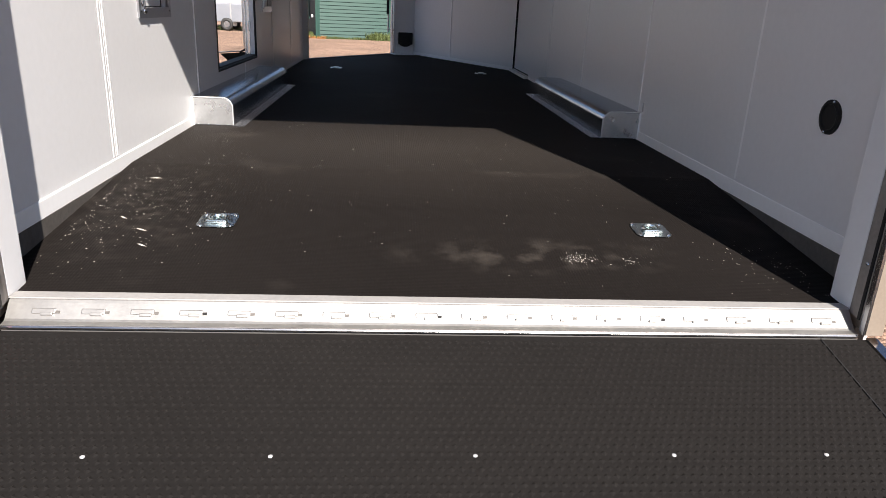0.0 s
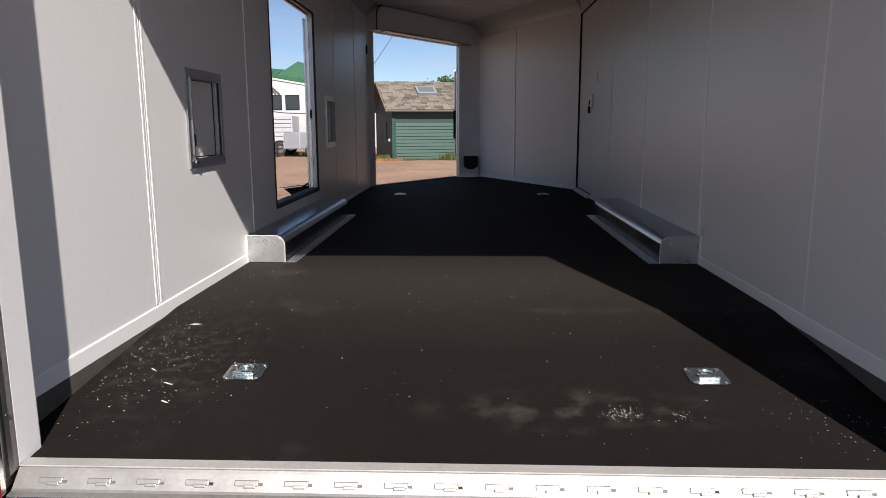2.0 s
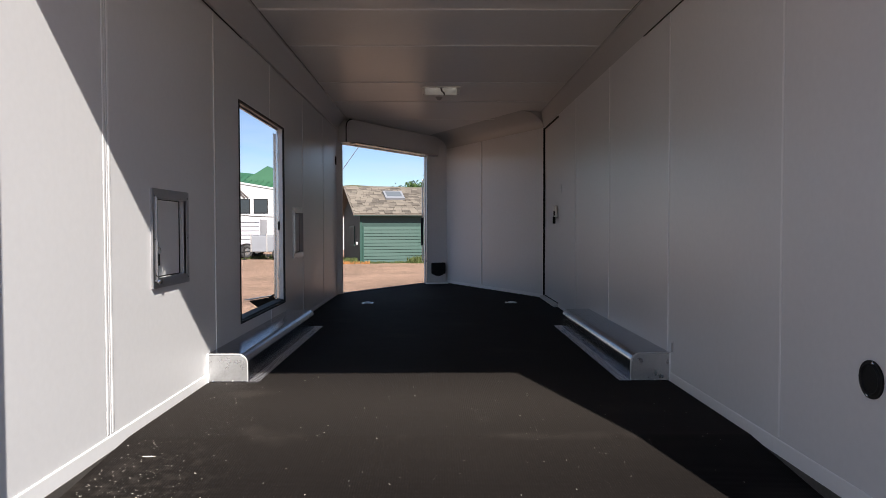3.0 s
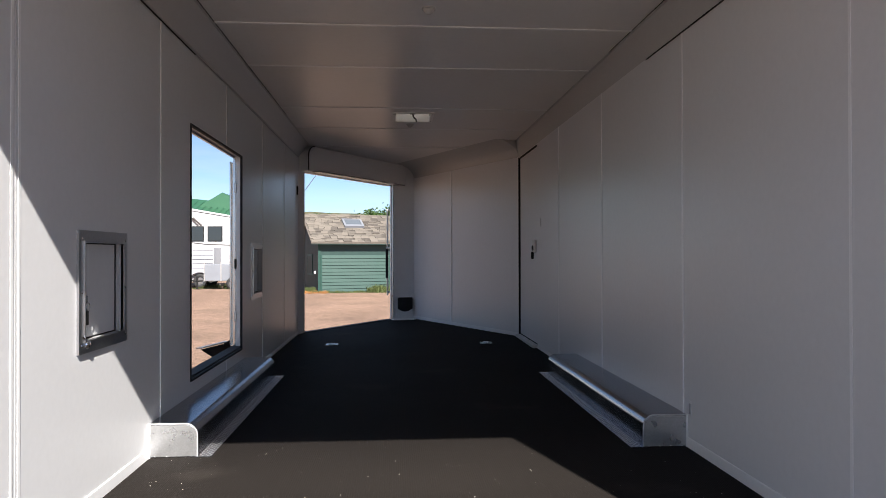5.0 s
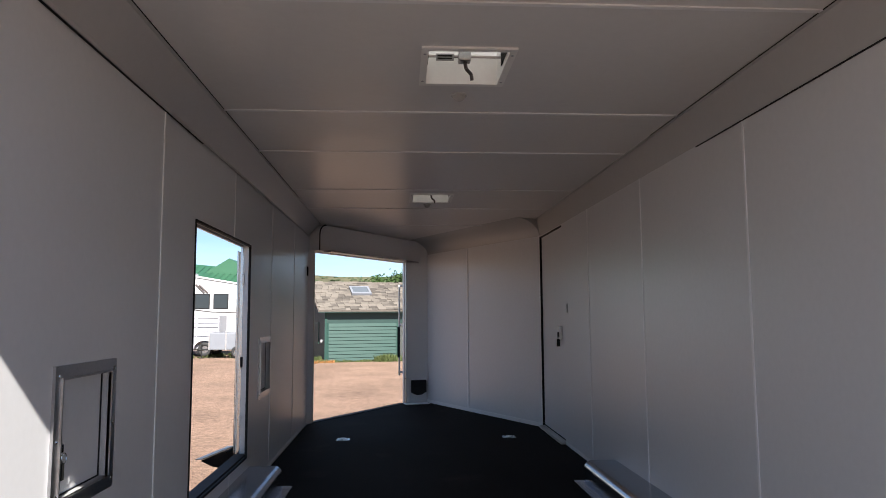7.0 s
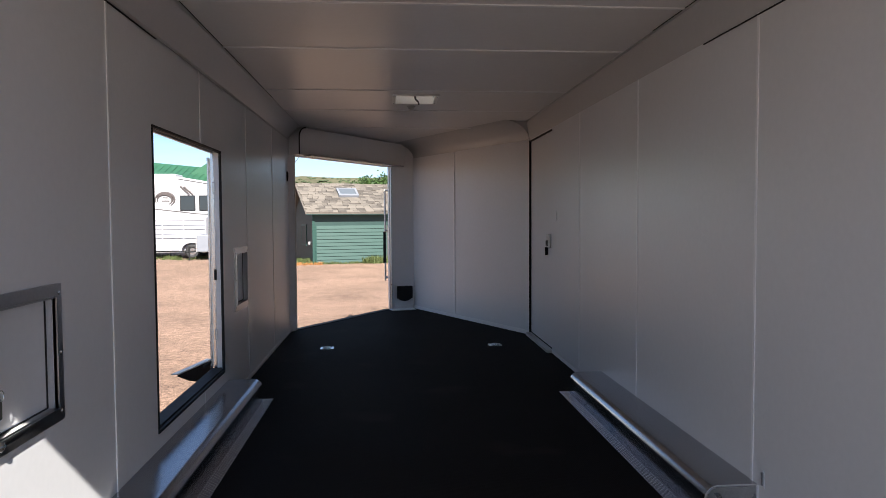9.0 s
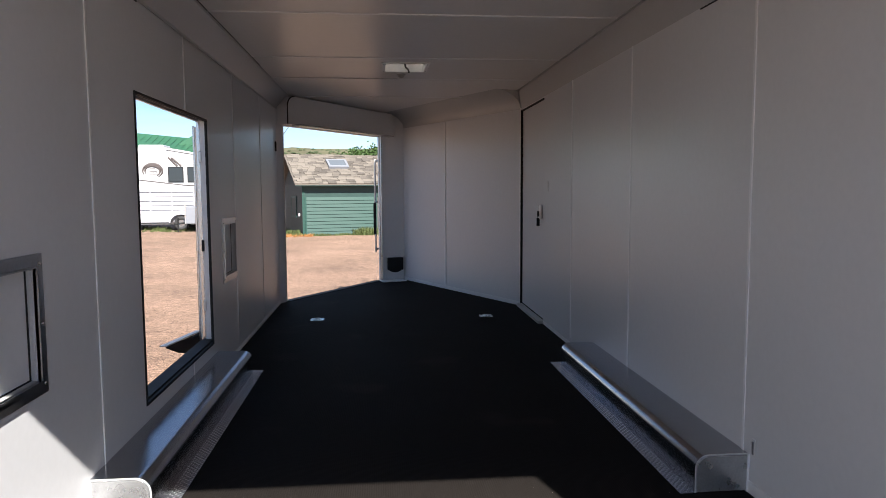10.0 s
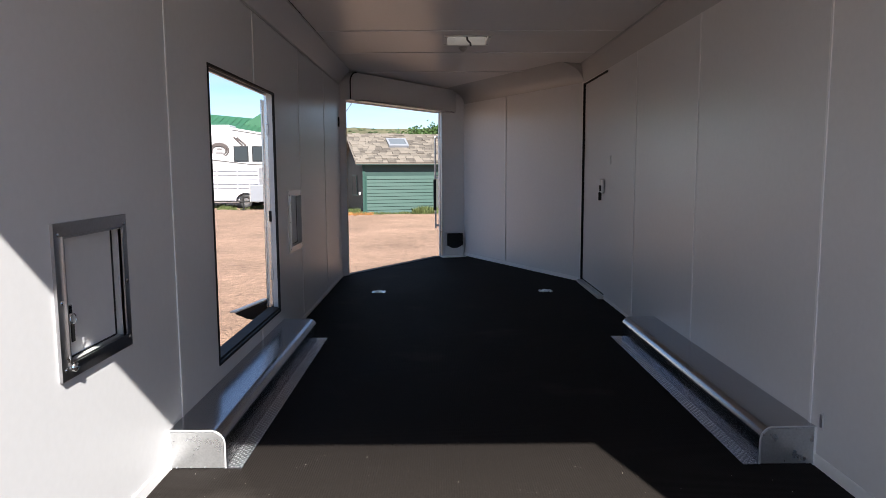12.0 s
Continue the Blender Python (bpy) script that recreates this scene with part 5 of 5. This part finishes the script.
def tree(x, y, h, seed):
    """Tapered trunk with limbs and a crown of many small leaf clumps."""
    rnd = random.Random(seed)
    gz = ground_z(x, y)
    root = thing("tree", "leafy green tree with an uneven crown behind the shed", "tree", (x, y, gz), group="trees behind the shed")
    bm = bmesh.new()
    rod(bm, (0, 0, -0.05), (0.1, 0, h * 0.55), 0.18, 10, 0.09)
    tips = []
    for i in range(15):
        a = rnd.uniform(0, 2 * math.pi)
        z0 = h * rnd.uniform(0.25, 0.5)
        p = Vector((math.cos(a) * h * rnd.uniform(0.15, 0.3), math.sin(a) * h * rnd.uniform(0.15, 0.3), h * rnd.uniform(0.5, 0.92)))
        rod(bm, (0.05, 0, z0), p, 0.07, 6, 0.02)
        tips.append(p)
    part("trunk", bm, M_BARK, root)
    bm = bmesh.new()
    for p in tips:
        for _ in range(11):
            c = p + Vector((rnd.gauss(0, 0.5), rnd.gauss(0, 0.5), rnd.gauss(0, 0.4)))
            for _ in range(150):
                q = c + Vector((rnd.gauss(0, 0.22), rnd.gauss(0, 0.22), rnd.gauss(0, 0.2)))
                n = Vector((rnd.uniform(-1, 1), rnd.uniform(-1, 1), rnd.uniform(-0.2, 1))).normalized()
                e = n.orthogonal().normalized() * rnd.uniform(0.06, 0.12)
                f = n.cross(e) * 0.7
                bm.faces.new([bm.verts.new(q + e), bm.verts.new(q + f), bm.verts.new(q - e), bm.verts.new(q - f)])
    part("crown", bm, M_LEAF, root)


tree(-0.4, 47, 4.9, 1)
tree(1.1, 46, 5.2, 2)
tree(2.9, 46, 5.2, 3)


def weeds():
    """Tufts of weeds along the shed's foot and under the parked trailers."""
    rnd = random.Random(9)
    bm = bmesh.new()

    def tuft(x, y, h, n):
        z = ground_z(x, y)
        for _ in range(n):
            a = rnd.uniform(0, 2 * math.pi)
            bx, by = x + rnd.gauss(0, h * 0.35), y + rnd.gauss(0, h * 0.3)
            lean = Vector((math.cos(a), math.sin(a), 0)) * h * rnd.uniform(0.1, 0.5)
            side = Vector((-math.sin(a), math.cos(a), 0)) * 0.012
            hh = h * rnd.uniform(0.4, 1.0)
            b = Vector((bx, by, z - 0.01))
            vs = [bm.verts.new(b - side), bm.verts.new(b + side), bm.verts.new(b + lean * 0.4 + side * 0.8 + Vector((0, 0, hh * 0.6))), bm.verts.new(b + lean + Vector((0, 0, hh)))]
            bm.faces.new(vs)

    u, v = Vector((math.cos(radians(18)), math.sin(radians(18)))), Vector((-math.sin(radians(18)), math.cos(radians(18))))
    C = Vector((-3.66, 32.0))
    for _ in range(150):
        p = C + u * rnd.uniform(-0.2, 4.2) - v * abs(rnd.gauss(0.12, 0.12))
        tuft(p.x, p.y, rnd.uniform(0.05, 0.18), 16)
    for _ in range(40):
        p = C + u * rnd.gauss(3.0, 0.26) - v * abs(rnd.gauss(0.2, 0.1))
        tuft(p.x, p.y, rnd.uniform(0.2, 0.48), 36)
    for _ in range(60):
        p = C + v * rnd.uniform(-0.3, 3.5) - u * abs(rnd.gauss(0.25, 0.2))
        tuft(p.x, p.y, rnd.uniform(0.12, 0.34), 22)
    for _ in range(200):
        tuft(rnd.uniform(-17, -8), rnd.uniform(36.2, 40.5), rnd.uniform(0.08, 0.3), 20)
    green, bm = bm, bmesh.new()
    for _ in range(46):
        p = C + u * rnd.uniform(-1.3, 0.25) - v * rnd.gauss(0.25, 0.3)
        tuft(p.x, p.y, rnd.uniform(0.05, 0.2), 18)
    tagged(part("dry_weeds", bm, M_DRY), "dry orange weeds at the shed's corner", "weeds", kind="stuff")
    bm = green
    tagged(part("weeds", bm, M_GRASS), "green and dry weeds along the yard's edge", "weeds", kind="stuff")


weeds()


def hills():
    """Low dry hills along the horizon."""
    rnd = random.Random(4)
    bm = bmesh.new()
    last = None
    for i in range(81):
        a = -1.2 + i * 0.03
        d = 420
        h = 25.6 + 1.5 * math.sin(i * 0.33) + 1.2 * math.sin(i * 0.9 + 1) + rnd.uniform(-0.6, 0.6)
        row = [bm.verts.new((math.sin(a) * r, math.cos(a) * r, z)) for r, z in ((d - 160, -4), (d - 60, h * 0.55 - 2), (d, h), (d + 150, h * 0.7))]
        if last:
            for j in range(3):
                bm.faces.new((last[j], last[j + 1], row[j + 1], row[j]))
        last = row
    tagged(part("hill_ridge", bm, M_HILL), "low dry scrub-covered ridge on the horizon", "hill", kind="structure")
    rnd = random.Random(8)
    verts, faces = [], []
    for _ in range(900):
        a = rnd.uniform(-0.5, 0.3)
        i = (a + 1.2) / 0.03
        h = 25.6 + 1.5 * math.sin(i * 0.33) + 1.2 * math.sin(i * 0.9 + 1)
        r = 420 - rnd.uniform(0, 60)
        z = h * (1 - (420 - r) / 60 * 0.45)
        s = rnd.uniform(0.5, 1.2)
        c = Vector((math.sin(a) * r, math.cos(a) * r, z))
        n = len(verts)
        verts += [c + Vector(q) * s for q in ((1.5, 0, 0), (0, 1, 0), (-1.4, 0, 0.1), (0, -1, 0), (0.1, 0, 0.8), (0, 0, -0.6))]
        faces += [(n + k, n + (k + 1) % 4, n + 4) for k in range(4)] + [(n + (k + 1) % 4, n + k, n + 5) for k in range(4)]
    me = bpy.data.meshes.new("hill_scrub")
    me.from_pydata(verts, [], faces)
    me.materials.append(M_SCRUB)
    tagged(new("hill_scrub", me), "dark green scrub dotted over the ridge", "scrub", kind="stuff")


hills()


def wire():
    bm = bmesh.new()
    p0, p1 = Vector((-7.6, 40, 1.4)), Vector((-2.0, 40, 9.2))
    for i in range(12):
        a, b = p0.lerp(p1, i / 12), p0.lerp(p1, (i + 1) / 12)
        rod(bm, a, b, 0.02, 6)
    tagged(part("overhead_wire", bm, M_WIRE), "thin dark overhead wire crossing the sky", "wire")


wire()


def parked_car():
    """Dark pickup parked beside the trailer: body, cab, wheels with alloy rims."""
    root = thing("parked_pickup", "dark pickup truck parked on the gravel", "car", (-3.72, 3.1, ground_z(-3.72, 3.1)))
    bm = boxed(-0.95, 0.95, -1.6, 3.8, 0.50, 1.15, 0.10, 3)
    box(bm, -0.85, 0.85, 0.3, 2.4, 1.05, 1.82, 0.16, 3)
    smooth(part("body", bm, M_CAR, root))
    part("side_glass", boxed(0.845, 0.858, 0.55, 2.1, 1.2, 1.68, 0.003), M_DARKGLASS, root)
    part("bumper", boxed(-0.92, 0.92, -1.75, -1.58, 0.52, 0.75, 0.03), M_BLACK, root)
    for x in (-0.80, 0.80):
        part("tail_light", boxed(x - 0.10, x + 0.12, -1.62, -1.5, 0.82, 1.08, 0.02), M_LENS, root)
    for x in (-0.86, 0.86):
        for y in (-0.75, 2.7):
            bm = bmesh.new()
            torus(bm, (x, y, 0.39), 0.27, 0.125, "X", 28, 10)
            wheel = smooth(part("wheel", bm, M_TYRE, root))
            bm = bmesh.new()
            rod(bm, (x - 0.09, y, 0.39), (x + 0.09, y, 0.39), 0.215, 24)
            rim = part("rim", bm, M_ALU, wheel)
            for k in range(6):
                a = k * math.pi / 3
                bm = bmesh.new()
                sx = 1 if x > 0 else -1
                rod(bm, (x + sx * 0.095, y, 0.39), (x + sx * 0.095, y + math.cos(a) * 0.2, 0.39 + math.sin(a) * 0.2), 0.022, 6)
                part("spoke", bm, M_CHROME, wheel)


parked_car()
